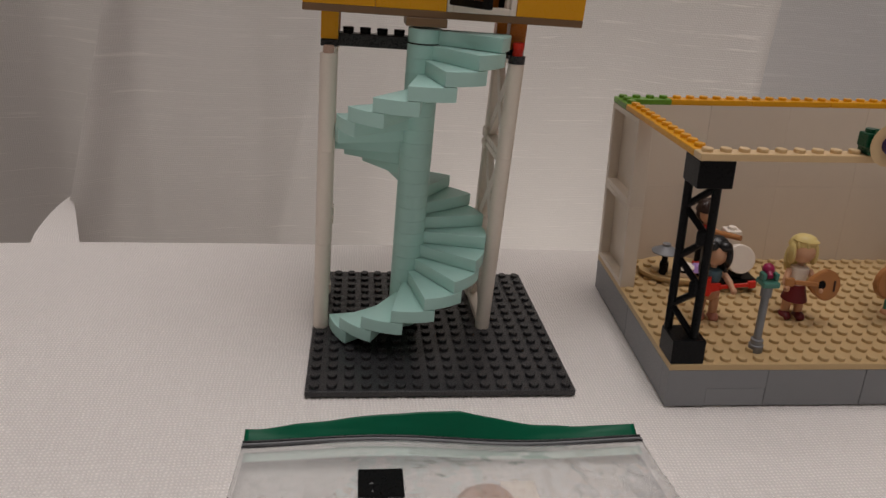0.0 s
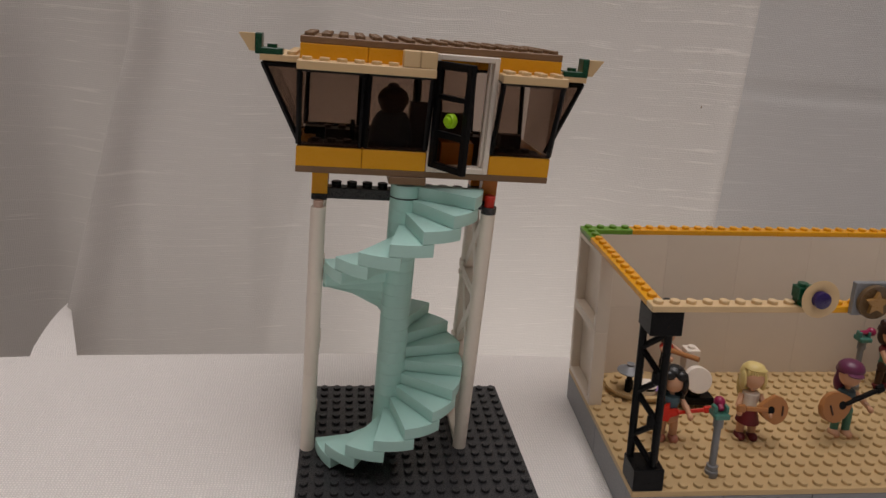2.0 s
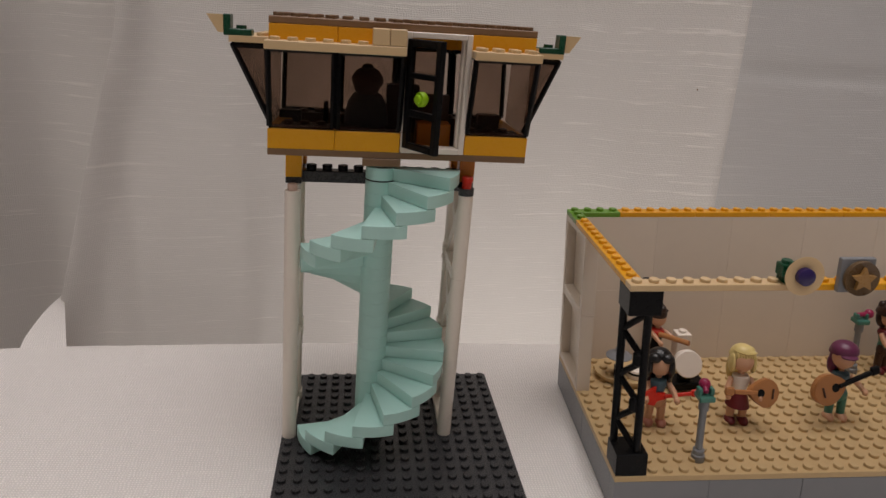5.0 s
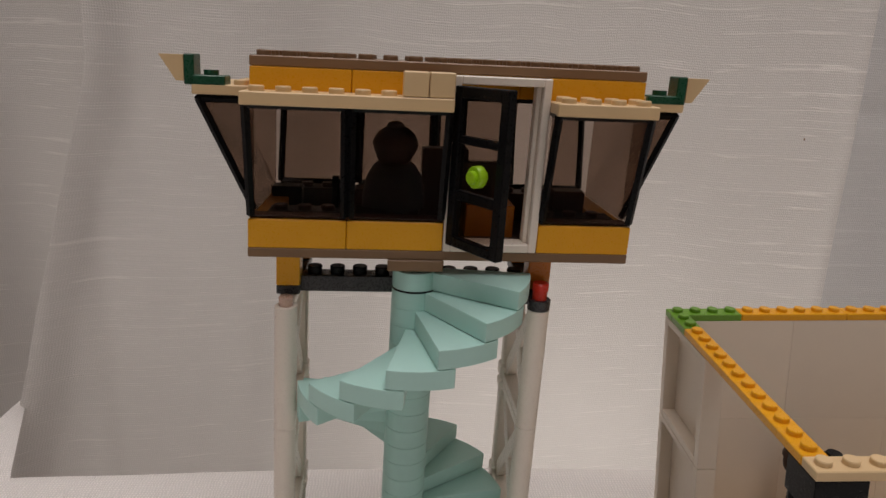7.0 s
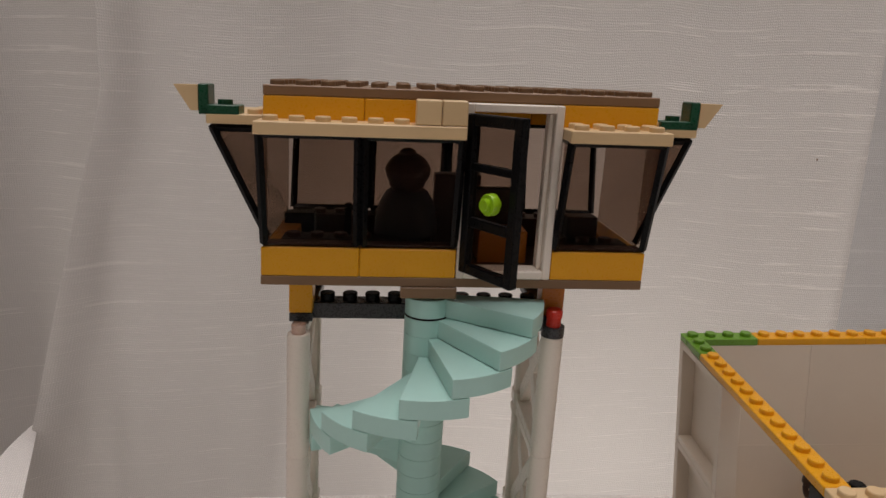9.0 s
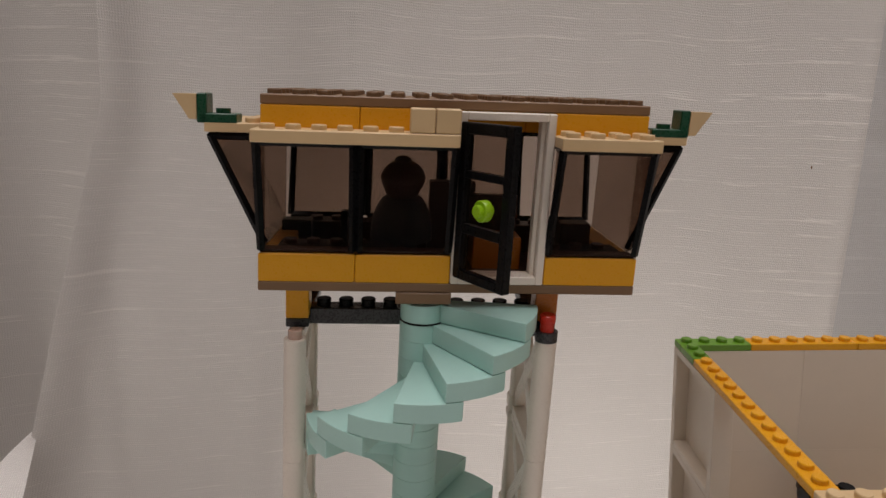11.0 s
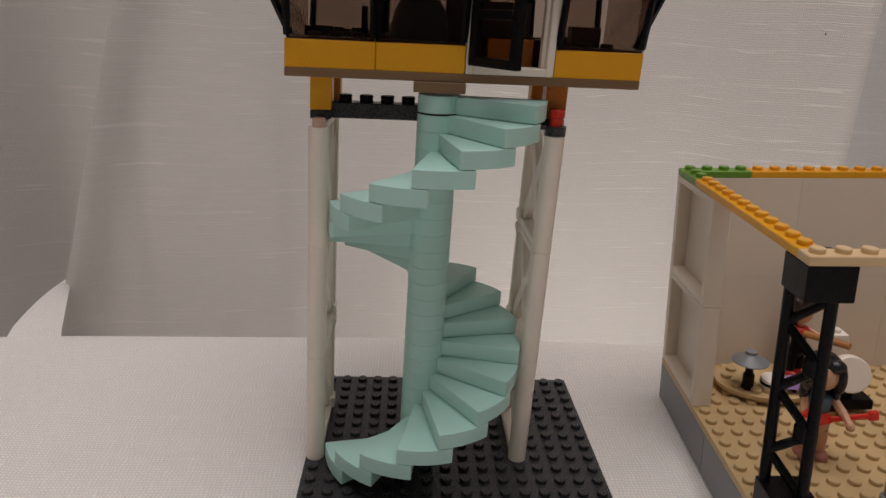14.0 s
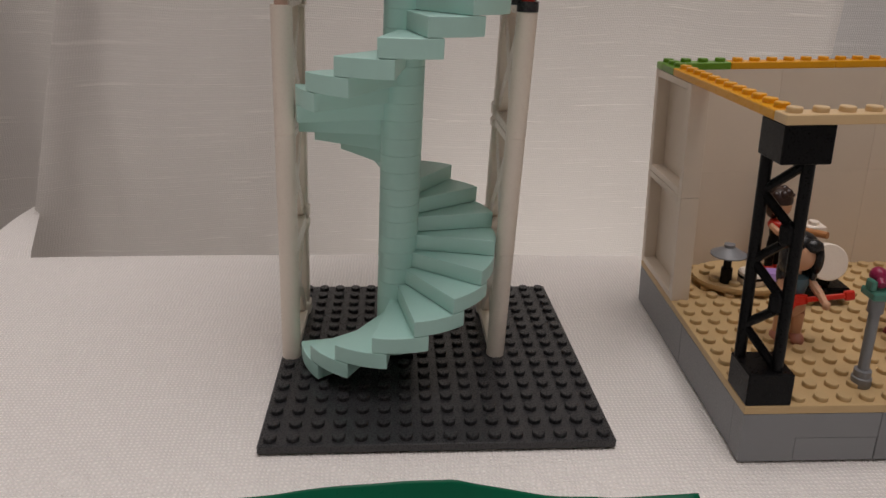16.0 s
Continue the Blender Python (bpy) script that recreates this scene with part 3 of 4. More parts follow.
def leaning_window(name, a, b, out, side, cheeks="ab"):
    """A leaning smoked window with two triangular cheeks. a, b: ends along the wall; side: which wall."""
    def place(t, o, z):
        if side == "front":
            return (t, Y0 + 0.05 - o, z)
        if side == "rear":
            return (t, Y1 - 0.05 + o, z)
        if side == "west":
            return (X0 + 0.05 - o, t, z)
        return (X1 - 0.05 + o, t, z)

    z0, z1 = Z + 1.62, Z + 6.38
    win = bmesh.new()
    bars = [((a, 0, z0), (b, 0, z0)), ((a, out, z1), (b, out, z1)), ((a, 0, z0), (a, out, z1)), ((b, 0, z0), (b, out, z1)),
            ((a, 0, z1), (a, out, z1)), ((b, 0, z1), (b, out, z1))]
    if side == "front":
        bars = bars[1:]
    if side in ("west", "east"):
        bars = [bars[1], bars[2], bars[4]]
    for p, q in bars:
        ins = 0.13
        fit_t = lambda t: t + ins if t == a else t - ins
        rod(win, place(fit_t(p[0]), p[1], p[2] + (ins if p[2] == z0 else -ins)), place(fit_t(q[0]), q[1], q[2] + (ins if q[2] == z0 else -ins)), 0.17, 4)
    ob = part(name, win, BLACK, tower, "leaning window in a black frame with smoked clear panes", W)
    panes = (((a + .1, 0, z0), (b - .1, 0, z0), (b - .1, out, z1), (a + .1, out, z1)), ((a + .1, 0, z0), (a + .1, 0, z1), (a + .1, out, z1)), ((b - .1, 0, z0), (b - .1, 0, z1), (b - .1, out, z1)))
    for n, c in enumerate(panes):
        if n and "_ab"[n] not in cheeks:
            continue
        g = bmesh.new()
        vs = [g.verts.new(place(*p)) for p in c]
        g.faces.new(vs)
        geo = bmesh.ops.extrude_face_region(g, geom=g.faces[:])
        shift = Vector((0.06, 0, 0)) if (n > 0) == (side in ("front", "rear")) else Vector((0, 0.06, 0))
        for v in geo["geom"]:
            if isinstance(v, bmesh.types.BMVert):
                v.co += shift
        bmesh.ops.recalc_face_normals(g, faces=g.faces[:])
        p = part("pane", g, SMOKED, ob, "", W)
        p.visible_shadow = False
    return ob


for a, b, cheeks in ((-1, 3, "a"), (3, 7, "b"), (11, 15, "ab")):
    win = leaning_window("window", a, b, 1.05, "front", cheeks)
    block("sill", a + 0.06, Y0 + 0.18, Z + 1.605, b - 0.06, Y0 + 1.0, Z + 1.72, DARK_BROWN, win, W)
for a, b, cheeks in ((-1, 3, "a"), (3, 7, ""), (7, 11, ""), (11, 15, "a")):
    leaning_window("window", a, b, 1.05, "rear", cheeks)
for side in ("west", "east"):
    leaning_window("window", 8.1, 13.9, 2.2 if side == "west" else 1.8, side)

# plates over the windows
p = block("eave_plate", -1.05, 5.75, Z + 6.22, 7, 7.48, Z + 6.72, CREAM, tower, W, "tan plate over the front windows")
studs(p, CREAM, [(-0.5 + i, 6.35) for i in range(6)], Z + 6.72, W)
for a in (5.02, 6.02):
    block("eave_brick", a, 5.8, Z + 6.74, a + 0.97, 6.98, Z + 7.68, CREAM, tower, W, "small tan brick on the eave")
p = block("eave_plate", 11.0, 5.75, Z + 6.22, 15.05, 7.48, Z + 6.72, CREAM, tower, W)
studs(p, CREAM, [(11.5 + i, 6.2) for i in range(4)] + [(11.5 + i, 7.1) for i in range(4)], Z + 6.72, W)
for a, b in ((X0 - 2.35, X0), (X1, X1 + 1.95)):
    p = block("eave_plate", a, 8.0, Z + 6.4, b, 14.0, Z + 6.8, CREAM, tower, W)
    studs(p, CREAM, [(b - 0.5 if a < 0 else a + 0.5, 8.5 + i) for i in range(6)], Z + 6.8, W)
block("eave_plate", -1, 15.0, Z + 6.4, 15, 16.2, Z + 6.8, CREAM, tower, W)
for s, cx, drop in ((-1, X0 - 0.48, 0.05), (1, X1 - 0.2, 0.12)):
    bm = bmesh.new()
    xs = sorted((cx + s * 0.55, cx + s * 2.0))
    box(bm, xs[0], 8.0, Z + 6.81 - drop, xs[1], 9.0, Z - drop + 7.2)
    xs = sorted((cx + s * 1.75, cx + s * 2.15))
    box(bm, xs[0], 8.0, Z + 6.81 - drop, xs[1], 9.0, Z - drop + 8.0)
    lathe(bm, cx + s * 1.2, 8.5, [(0.3, Z - drop + 7.2), (0.3, Z - drop + 7.4)], 14)
    part("bracket", bm, GREEN, tower, "dark green angle bracket on the roof corner", W)
    bm = bmesh.new()
    x_in, x_out = cx + s * 2.16, cx + s * 3.1
    pts = [(x_in, Z - drop + 6.95), (cx + s * 2.45, Z - drop + 6.95), (x_out, Z - drop + 7.95), (x_in, Z - drop + 7.95)]
    v0 = [bm.verts.new((x, 8.0, z)) for x, z in pts]
    v1 = [bm.verts.new((x, 9.0, z)) for x, z in pts]
    bm.faces.new(v0), bm.faces.new(v1[::-1])
    for i in range(4):
        bm.faces.new((v0[i], v0[(i + 1) % 4], v1[(i + 1) % 4], v1[i]))
    bmesh.ops.recalc_face_normals(bm, faces=bm.faces[:])
    part("slope_tip", bm, CREAM, tower, "tan slope brick pointing outwards", W)

# door frame and open door
bm = bmesh.new()
box(bm, 7.02, 6.95, Z + 0.4, 7.35, 8.0, Z + 7.58)
box(bm, 10.65, 6.95, Z + 0.4, 10.98, 8.0, Z + 7.58)
box(bm, 7.35, 6.95, Z + 7.25, 10.65, 8.0, Z + 7.58)
box(bm, 7.35, 6.95, Z + 0.4, 10.65, 8.0, Z + 0.75)
box(bm, 10.45, 7.35, Z + 0.75, 10.65, 8.0, Z + 7.25)
part("door_frame", bm, WHITE, tower, "white door frame", W)
DOOR = pose(7.06, 6.72, 0, 0, 0, -57)


def door_box(bm, *c):
    n = len(bm.verts)
    box(bm, *c)
    turned(bm, n, DOOR)


bm = bmesh.new()
door_box(bm, 0, 0, Z + 0.8, 0.42, 0.4, Z + 7.2)
door = part("door", bm, BLACK, tower, "black glazed door standing open", W)
bm = bmesh.new()
door_box(bm, 2.72, 0, Z + 0.8, 3.15, 0.4, Z + 7.2)
part("stile", bm, BLACK, door, "", W)
for lo, hi in ((0.8, 1.2), (2.75, 3.15), (5.0, 5.3), (6.75, 7.2)):
    bm = bmesh.new()
    door_box(bm, 0.42, 0.01, Z + lo, 2.72, 0.39, Z + hi)
    part("rail", bm, BLACK, door, "", W)
for lo, hi in ((1.2, 2.75), (3.15, 5.0), (5.3, 6.75)):
    bm = bmesh.new()
    door_box(bm, 0.44, 0.17, Z + lo + 0.02, 2.7, 0.23, Z + hi - 0.02)
    p = part("pane", bm, SMOKED, door, "", W)
    p.visible_shadow = False
bm = bmesh.new()
n0 = len(bm.verts)
lathe(bm, 0, 0, [(0.3, 0.0), (0.3, 0.2), (0.5, 0.22), (0.5, 0.55), (0.46, 0.6), (0.3, 0.6), (0.3, 0.78), (0.26, 0.82)], 20)
turned(bm, n0, DOOR @ Matrix.Translation((2.1, 0.0, Z + 3.95)) @ pose(0, 0, 0, 90) @ Matrix.Scale(0.85, 4))
part("door_knob", bm, LIME, door, "lime green round knob", W, True)

# fittings inside the cabin
# dark sheet added over the floor: shade of the closed cabin
block("floor_tile", 0.02, 8.02, Z + 0.4, 13.98, 13.98, Z + 0.46, DARK_BROWN, tower, W, "dark brown sheet standing for shade on the cabin floor")
block("cabinet", 6.2, 11.6, Z + 0.4, 8.4, 12.5, Z + 4.1, DARK_BROWN, tower, W, "dark brown cabinet inside the cabin")
block("cabinet", -0.8, 11.6, Z + 0.4, 0.6, 12.5, Z + 2.1, BLACK, tower, W)
console = block("console", 0.2, 12.6, Z + 0.4, 13.8, 13.9, Z + 1.85, DARK_BROWN, tower, W, "dark brown console along the rear windows")
studs(console, DARK_BROWN, [(0.7 + i, 13.2) for i in range(13)], Z + 1.85, W)
front_desk = block("console", -0.4, 8.1, Z + 0.4, 4.6, 9.4, Z + 1.7, BLACK, tower, W, "black console behind the front windows")
studs(front_desk, DARK_BROWN, [(0.1 + i, 8.6) for i in range(4)], Z + 1.7, W)
block("control_lever", 2.2, 9.0, Z + 1.7, 2.5, 9.3, Z + 3.1, BLACK, tower, W)
front_desk = block("console", 11.2, 8.1, Z + 0.4, 14.6, 9.4, Z + 1.7, BLACK, tower, W)
studs(front_desk, DARK_BROWN, [(11.7 + i, 8.6) for i in range(3)], Z + 1.7, W)
block("control_box", 12.2, 9.5, Z + 0.4, 13.6, 10.5, Z + 2.6, DARK_BROWN, tower, W)
block("chair_seat", 8.2, 9.4, Z + 0.4, 10.4, 11.4, Z + 1.9, ORANGE_DEEP, tower, W, "orange-brown seat inside the cabin")
block("chair_back", 8.0, 11.0, Z + 1.9, 10.4, 11.6, Z + 3.6, DARK_BROWN, tower, W)

# ---------------------------------------------------------------- figures and instruments


def doll(name, at, turn, mats, label, category="toy figure", hair="long", skirt=False, arms=((35, 20), (35, 20)), warp=stage_warp, scale=1.22, bulk=0.86, lean=0.0):
    """A small plastic doll as one plain mesh. mats: skin, top, bottom, shoes, hair. at: studs of the warp."""
    bm = bmesh.new()
    for s in (-1, 1):
        ball(bm, (s * 0.42, -0.12, 0.17), 0.36, 0.55, 0.26, 3, 12, 6, -0.6, 1.0)
        rod(bm, (s * 0.40, 0, 0.2), (s * 0.36, 0, 1.35), 0.25, 10, 0 if skirt else 2, 0.29)
    if skirt:
        lathe(bm, 0, 0, [(0.78, 1.1), (0.74, 1.2), (0.5, 2.0)], 16, 2)
    else:
        ball(bm, (0, 0, 1.6), 0.66, 0.42, 0.5, 2, 14, 7)
    lathe(bm, 0, 0, [(0.48, 1.8), (0.42, 2.1), (0.56, 2.7), (0.52, 2.95), (0.2, 3.05)], 16, 1)
    rod(bm, (0, 0, 2.9), (0, 0, 3.3), 0.19, 10, 0)
    ball(bm, (0, -0.03, 3.85), 0.70, 0.64, 0.66, 0, 16, 10)
    for s, (fwd, side) in zip((-1, 1), arms):
        a, b = radians(fwd), radians(side)
        sh = Vector((s * 0.6, 0, 2.75))
        el = sh + Vector((s * 0.75 * math.sin(b), -0.75 * math.sin(a) * math.cos(b), -0.75 * math.cos(a) * math.cos(b)))
        ha = el + Vector((s * 0.1, -0.62, -0.15))
        rod(bm, sh, el, 0.19, 8, 0)
        rod(bm, el, ha, 0.17, 8, 0, 0.15)
        ball(bm, ha, 0.2, 0.22, 0.2, 0, 8, 5)
    # hair: cap over the crown and back, locks according to style
    wide = 0.88 if hair == "bun" else 0.84
    ball(bm, (0, 0.22, 4.02), wide, 0.76, 0.70, 4, 18, 9, 0.06, 1.0)
    ball(bm, (0, 0.38, 3.7), 0.72, 0.5, 0.72, 4, 14, 8)
    if hair not in ("bun", "long"):
        ball(bm, (0.16, -0.36, 4.44), 0.56, 0.26, 0.15, 4, 12, 6)
    if hair == "long":
        for s in (-1, 1):
            ball(bm, (s * 0.38, -0.28, 4.32), 0.45, 0.36, 0.28, 4, 12, 6)
            ball(bm, (s * 0.68, -0.16, 3.76), 0.25, 0.50, 0.66, 4, 12, 8)
            ball(bm, (s * 0.66, 0.10, 3.05), 0.22, 0.34, 0.62, 4, 10, 7)
        ball(bm, (0, 0.45, 3.1), 0.62, 0.33, 0.72, 4, 12, 7)
    elif hair == "pony":
        for s in (-1, 1):
            ball(bm, (s * 0.66, 0.0, 3.7), 0.22, 0.45, 0.62, 4, 10, 7)
        ball(bm, (0, 0.45, 3.4), 0.66, 0.36, 0.7, 4, 12, 7)
        ball(bm, (0.0, 0.0, 4.46), 0.7, 0.60, 0.30, 4, 14, 6)
        for i in range(7):
            ball(bm, (-0.48 + 0.16 * i, -0.46 + 0.05 * abs(i - 3), 4.22 + 0.03 * (i % 2)), 0.13, 0.16, 0.24, 4, 8, 5)
        ball(bm, (-0.55, 0.55, 3.2), 0.28, 0.30, 0.75, 4, 10, 6)
    elif hair == "cap":
        ball(bm, (0, 0.0, 4.3), 0.86, 0.84, 0.55, 4, 18, 7, -0.2, 1.0)
        ball(bm, (0.0, -0.72, 4.15), 0.55, 0.42, 0.12, 4, 12, 5)
        ball(bm, (-0.45, 0.4, 3.3), 0.34, 0.36, 0.62, 4, 10, 6)
    elif hair == "short":
        lathe(bm, 0, 0, [(0.60, 2.62), (0.63, 2.78), (0.50, 2.98), (0.24, 3.06)], 16, 3)
        ball(bm, (0, 0.12, 4.16), 0.82, 0.80, 0.66, 4, 18, 8, -0.25, 1.0)
        for i in range(9):
            t = i * 2.4
            ball(bm, (0.5 * math.cos(t), 0.1 + 0.5 * math.sin(t), 4.5 + 0.12 * math.sin(3 * t)), 0.3, 0.3, 0.26, 4, 8, 5)
    elif hair == "bun":
        ball(bm, (0, 0.10, 4.02), 0.86, 0.80, 0.84, 4, 18, 10, -0.55, 1.0)
        ball(bm, (0.03, 0.15, 4.80), 0.34, 0.34, 0.26, 4, 12, 7)
        lathe(bm, 0, 0, [(1.22, 1.2), (1.2, 1.8), (1.05, 2.6), (0.8, 3.1), (0.45, 3.35)], 18, 1)
    turned(bm, 0, Matrix.Translation(at) @ pose(0, 0, 0, 0, 0, turn) @ pose(0, 0, 0, lean) @ Matrix.Diagonal((scale * bulk, scale * bulk, scale, 1)))
    ob = part(name, bm, mats, None, "", warp, True)
    return tagged(ob, label, category)


FLOOR = 2.8
doll("toy_figure", (4.9, 10.3, Z + 0.4), 175, [SKIN_TAN, SLATE, SLATE, BLACK, DARK_BROWN], "dark plastic toy figure standing behind the smoked cabin window", hair="bun", arms=((15, 20), (15, 20)), warp=tower_warp, scale=1.0, bulk=1.18)

# ---------------------------------------------------------------- the stage
S = stage_warp
stage = thing("toy_stage", S(Vector((16, 8, 0))), "toy brick concert stage with tan floor and white walls", "toy building")
LX, LY = 34, 16
bm = bmesh.new()
prism(bm, [(0, 0), (2.4, 0), (2.4, 1.2), (5.985, 1.2), (5.985, 2.4), (0, 2.4)], -1, 0)
turned(bm, 0, pose(0, 0, 0, 90))
part("corner_panel", bm, GREY, stage, "grey corner panel of the base", S)
block("base_brick", 2.41, 0, 0, 5.985, 1, 1.185, GREY, stage, S, "grey base brick", 0.03)
for a in range(6, LX, 6):
    block("base_panel", a + 0.015, 0, 0, min(a + 6, LX) - 0.015, 1, 2.4, GREY, stage, S, "smooth grey base panel", 0.03)
block("base_panel", 0, 1.01, 0, 1, 8, 2.4, GREY, stage, S, "", 0.03)
block("base_panel", 0, 8.02, 0, 1, LY, 2.4, GREY, stage, S, "", 0.03)
block("base_panel", 1.01, LY - 1, 0, LX, LY, 2.4, GREY, stage, S, "", 0.03)
block("base_panel", LX - 1, 1.01, 0, LX, LY - 1.01, 2.4, GREY, stage, S, "", 0.03)
floor_plate = block("stage_floor", 0, 0, 2.4, LX, LY, 2.8, TAN, stage, S, "tan studded stage floor", 0.03)
spots = [(i + 0.5, j + 0.5) for j in range(LY) for i in range(LX) if not (i < 2 and j < 2) and j < LY - 1 and not (i < 1 and j > 9)]
studs(floor_plate, TAN, [s for s in spots if s[0] < 20 and s[1] < 15], 2.8, S)
bm = bmesh.new()
for x, y in spots:
    if not (x < 20 and y < 15):
        lathe(bm, x, y, [(0.3, 2.8), (0.3, 2.97), (0.27, 3.01)], 12)
tagged(part("floor_studs", bm, TAN, floor_plate, "tan studs of the stage floor", S, True), kind="stuff")


def wall_panel(x0, y0, z0, length):
    """White wall panel, one stud deep, with a recess framed by stiles."""
    h = 6.0
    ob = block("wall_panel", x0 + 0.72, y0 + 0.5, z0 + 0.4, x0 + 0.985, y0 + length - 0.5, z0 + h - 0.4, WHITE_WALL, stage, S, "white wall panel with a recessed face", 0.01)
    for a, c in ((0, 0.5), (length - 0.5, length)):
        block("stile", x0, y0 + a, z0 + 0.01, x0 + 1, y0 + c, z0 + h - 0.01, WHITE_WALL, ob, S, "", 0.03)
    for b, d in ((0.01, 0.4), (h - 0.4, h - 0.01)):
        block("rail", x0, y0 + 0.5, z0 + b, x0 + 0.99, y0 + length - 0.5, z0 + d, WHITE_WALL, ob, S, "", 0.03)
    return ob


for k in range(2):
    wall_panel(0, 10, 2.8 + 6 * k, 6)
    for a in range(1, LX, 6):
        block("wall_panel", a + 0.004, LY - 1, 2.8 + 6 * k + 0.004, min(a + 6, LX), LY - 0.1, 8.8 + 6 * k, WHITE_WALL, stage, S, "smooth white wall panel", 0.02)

# rim plates round the top
RZ = 14.8
plate("rim_plate", 0, 1, RZ, 1, 13, RZ + 0.4, ORANGE, stage, S, "bright light orange plate on the rim")
plate("rim_plate", 0, 13.01, RZ, 1, 15, RZ + 0.4, LEAF, stage, S, "bright green plate on the rim corner")
plate("rim_plate", 0, 15.0, RZ, 4, 16, RZ + 0.4, LEAF, stage, S)
for a in range(4, LX, 6):
    plate("rim_plate", a + 0.01, 15.0, RZ, min(a + 6, LX), 16, RZ + 0.4, ORANGE, stage, S)
plate("rim_plate", 0, 0, RZ, 10, 0.99, RZ + 0.4, CREAM, stage, S, "tan plate on the rim")
plate("rim_plate", 10.01, 0, RZ, 24, 0.99, RZ + 0.4, ORANGE, stage, S)
plate("rim_plate", 24.01, 0, RZ, LX, 0.99, RZ + 0.4, CREAM, stage, S)
plate("rim_plate", LX - 1, 1.0, RZ, LX, 15, RZ + 0.4, ORANGE, stage, S)


def truss(x, y):
    z0, z1 = 2.8, RZ
    t = bmesh.new()
    box(t, x + 0.02, y + 0.02, z0, x + 1.98, y + 1.98, z0 + 1.5, 0.05)
    ob = part("truss", t, BLACK, stage, "black lattice corner truss", S)
    block("head_block", x + 0.02, y + 0.02, z1 - 1.5, x + 1.98, y + 1.98, z1, BLACK, ob, S)
    posts = [(x + 0.3, y + 1.7), (x + 1.35, y + 0.45)]
    for px, py in posts:
        t = bmesh.new()
        rod(t, (px, py, z0 + 1.4), (px, py, z1 - 1.4), 0.245, 14)
        part("post", t, BLACK, ob, "", S, True)
    zs = [z0 + 1.5 + i * (z1 - z0 - 3.0) / 6 for i in range(7)]
    for i in range(6):
        p, q = (posts[0], posts[1]) if i % 2 else (posts[1], posts[0])
        t = bmesh.new()
        rod(t, (*p, zs[i]), (*q, zs[i + 1]), 0.20, 8)
        part("brace", t, BLACK, ob, "", S, True)
    for zk in (zs[2], zs[4]):
        block("knot", x + 0.75, y + 0.40, zk - 0.55, x + 1.35, y + 1.0, zk + 0.55, BLACK, ob, S, "", 0.22)
    studs(ob, BLACK, [(x + 1.5, y + 1.5)], z1, S)
    return ob


truss(0, 0)
truss(LX - 2, 0)


def facing(x, y, z):
    """Local z of a turned shape points out of the stage's front."""
    return Matrix.Translation((x, y, z)) @ pose(0, 0, 0, 90)


bm = bmesh.new()
box(bm, 8.9, -0.1, RZ + 0.42, 9.9, 0.9, RZ + 0.82)
box(bm, 8.95, -0.5, RZ + 0.45, 9.95, -0.1, RZ + 1.85)
box(bm, 8.7, -0.05, RZ + 0.82, 9.5, 0.75, RZ + 1.55)
lathe(bm, 9.1, 0.35, [(0.3, RZ + 1.55), (0.3, RZ + 1.75)], 12)
part("dish_bracket", bm, GREEN, stage, "dark green bracket", S)
bm = bmesh.new()
lathe(bm, 0, 0, [(0.7, 0.52), (1.1, 0.70), (1.14, 0.77), (1.06, 0.80), (0.55, 0.70)], 28)
turned(bm, 0, facing(9.6, 0.05, RZ + 1.15))
part("dish", bm, CREAM, stage, "round cream dish on the rim", S, True)
bm = bmesh.new()
lathe(bm, 0, 0, [(0.5, 0.70), (0.5, 1.02), (0.42, 1.08)], 22)
turned(bm, 0, facing(9.6, 0.05, RZ + 1.15))
part("dish_centre", bm, PURPLE, stage, "dark purple round centre", S, True)
block("badge_plate", 11.85, -0.42, RZ + 0.05, 13.85, -0.05, RZ + 2.05, SAND_BLUE, stage, S, "bluish grey plate carrying the badge")
bm = bmesh.new()
lathe(bm, 0, 0, [(1.0, 0.44), (1.02, 0.5), (1.0, 0.72), (0.9, 0.66)], 30)
turned(bm, 0, facing(13.0, 0, RZ + 0.95))
part("badge", bm, BRONZE, stage, "round badge", S, True)
bm = bmesh.new()
star = [((0.72 if i % 2 == 0 else 0.36) * math.sin(i * math.pi / 5), (0.72 if i % 2 == 0 else 0.36) * math.cos(i * math.pi / 5)) for i in range(10)]
prism(bm, star[::-1], 0.68, 0.92)
turned(bm, 0, facing(13.0, 0, RZ + 0.95))
part("star", bm, GOLD, stage, "dull gold star", S)

# ---------------------------------------------------------------- players and gear on the stage
doll("toy_figure", (4.4, 5.65, FLOOR), -12, [SKIN, TEAL_CLOTHES, SKIN, ROSE, BLACK_HAIR], "toy figure with black hair holding a red guitar", hair="long", arms=((50, 10), (55, 30)), lean=4)
doll("toy_figure", (10.25, 5.7, FLOOR), -8, [SKIN, WHITE, DARK_RED, DARK_RED, BLOND], "toy figure with pale yellow hair holding a round guitar", hair="pony", skirt=True, arms=((40, 25), (45, 15)))
doll("toy_figure", (17.5, 5.9, FLOOR), -8, [SKIN, TEAL_CLOTHES, SAND_GREEN, SKIN, PLUM_HAIR], "toy figure in a plum cap holding a guitar on the stage", hair="cap", arms=((40, 10), (35, 45)))
doll("toy_figure", (25.4, 12.4, FLOOR), 20, [SKIN, SAND_GREEN, DARK_BROWN, DARK_RED, BROWN_HAIR], "toy figure with dark brown hair standing at a microphone", hair="short", arms=((45, 10), (60, 50)))
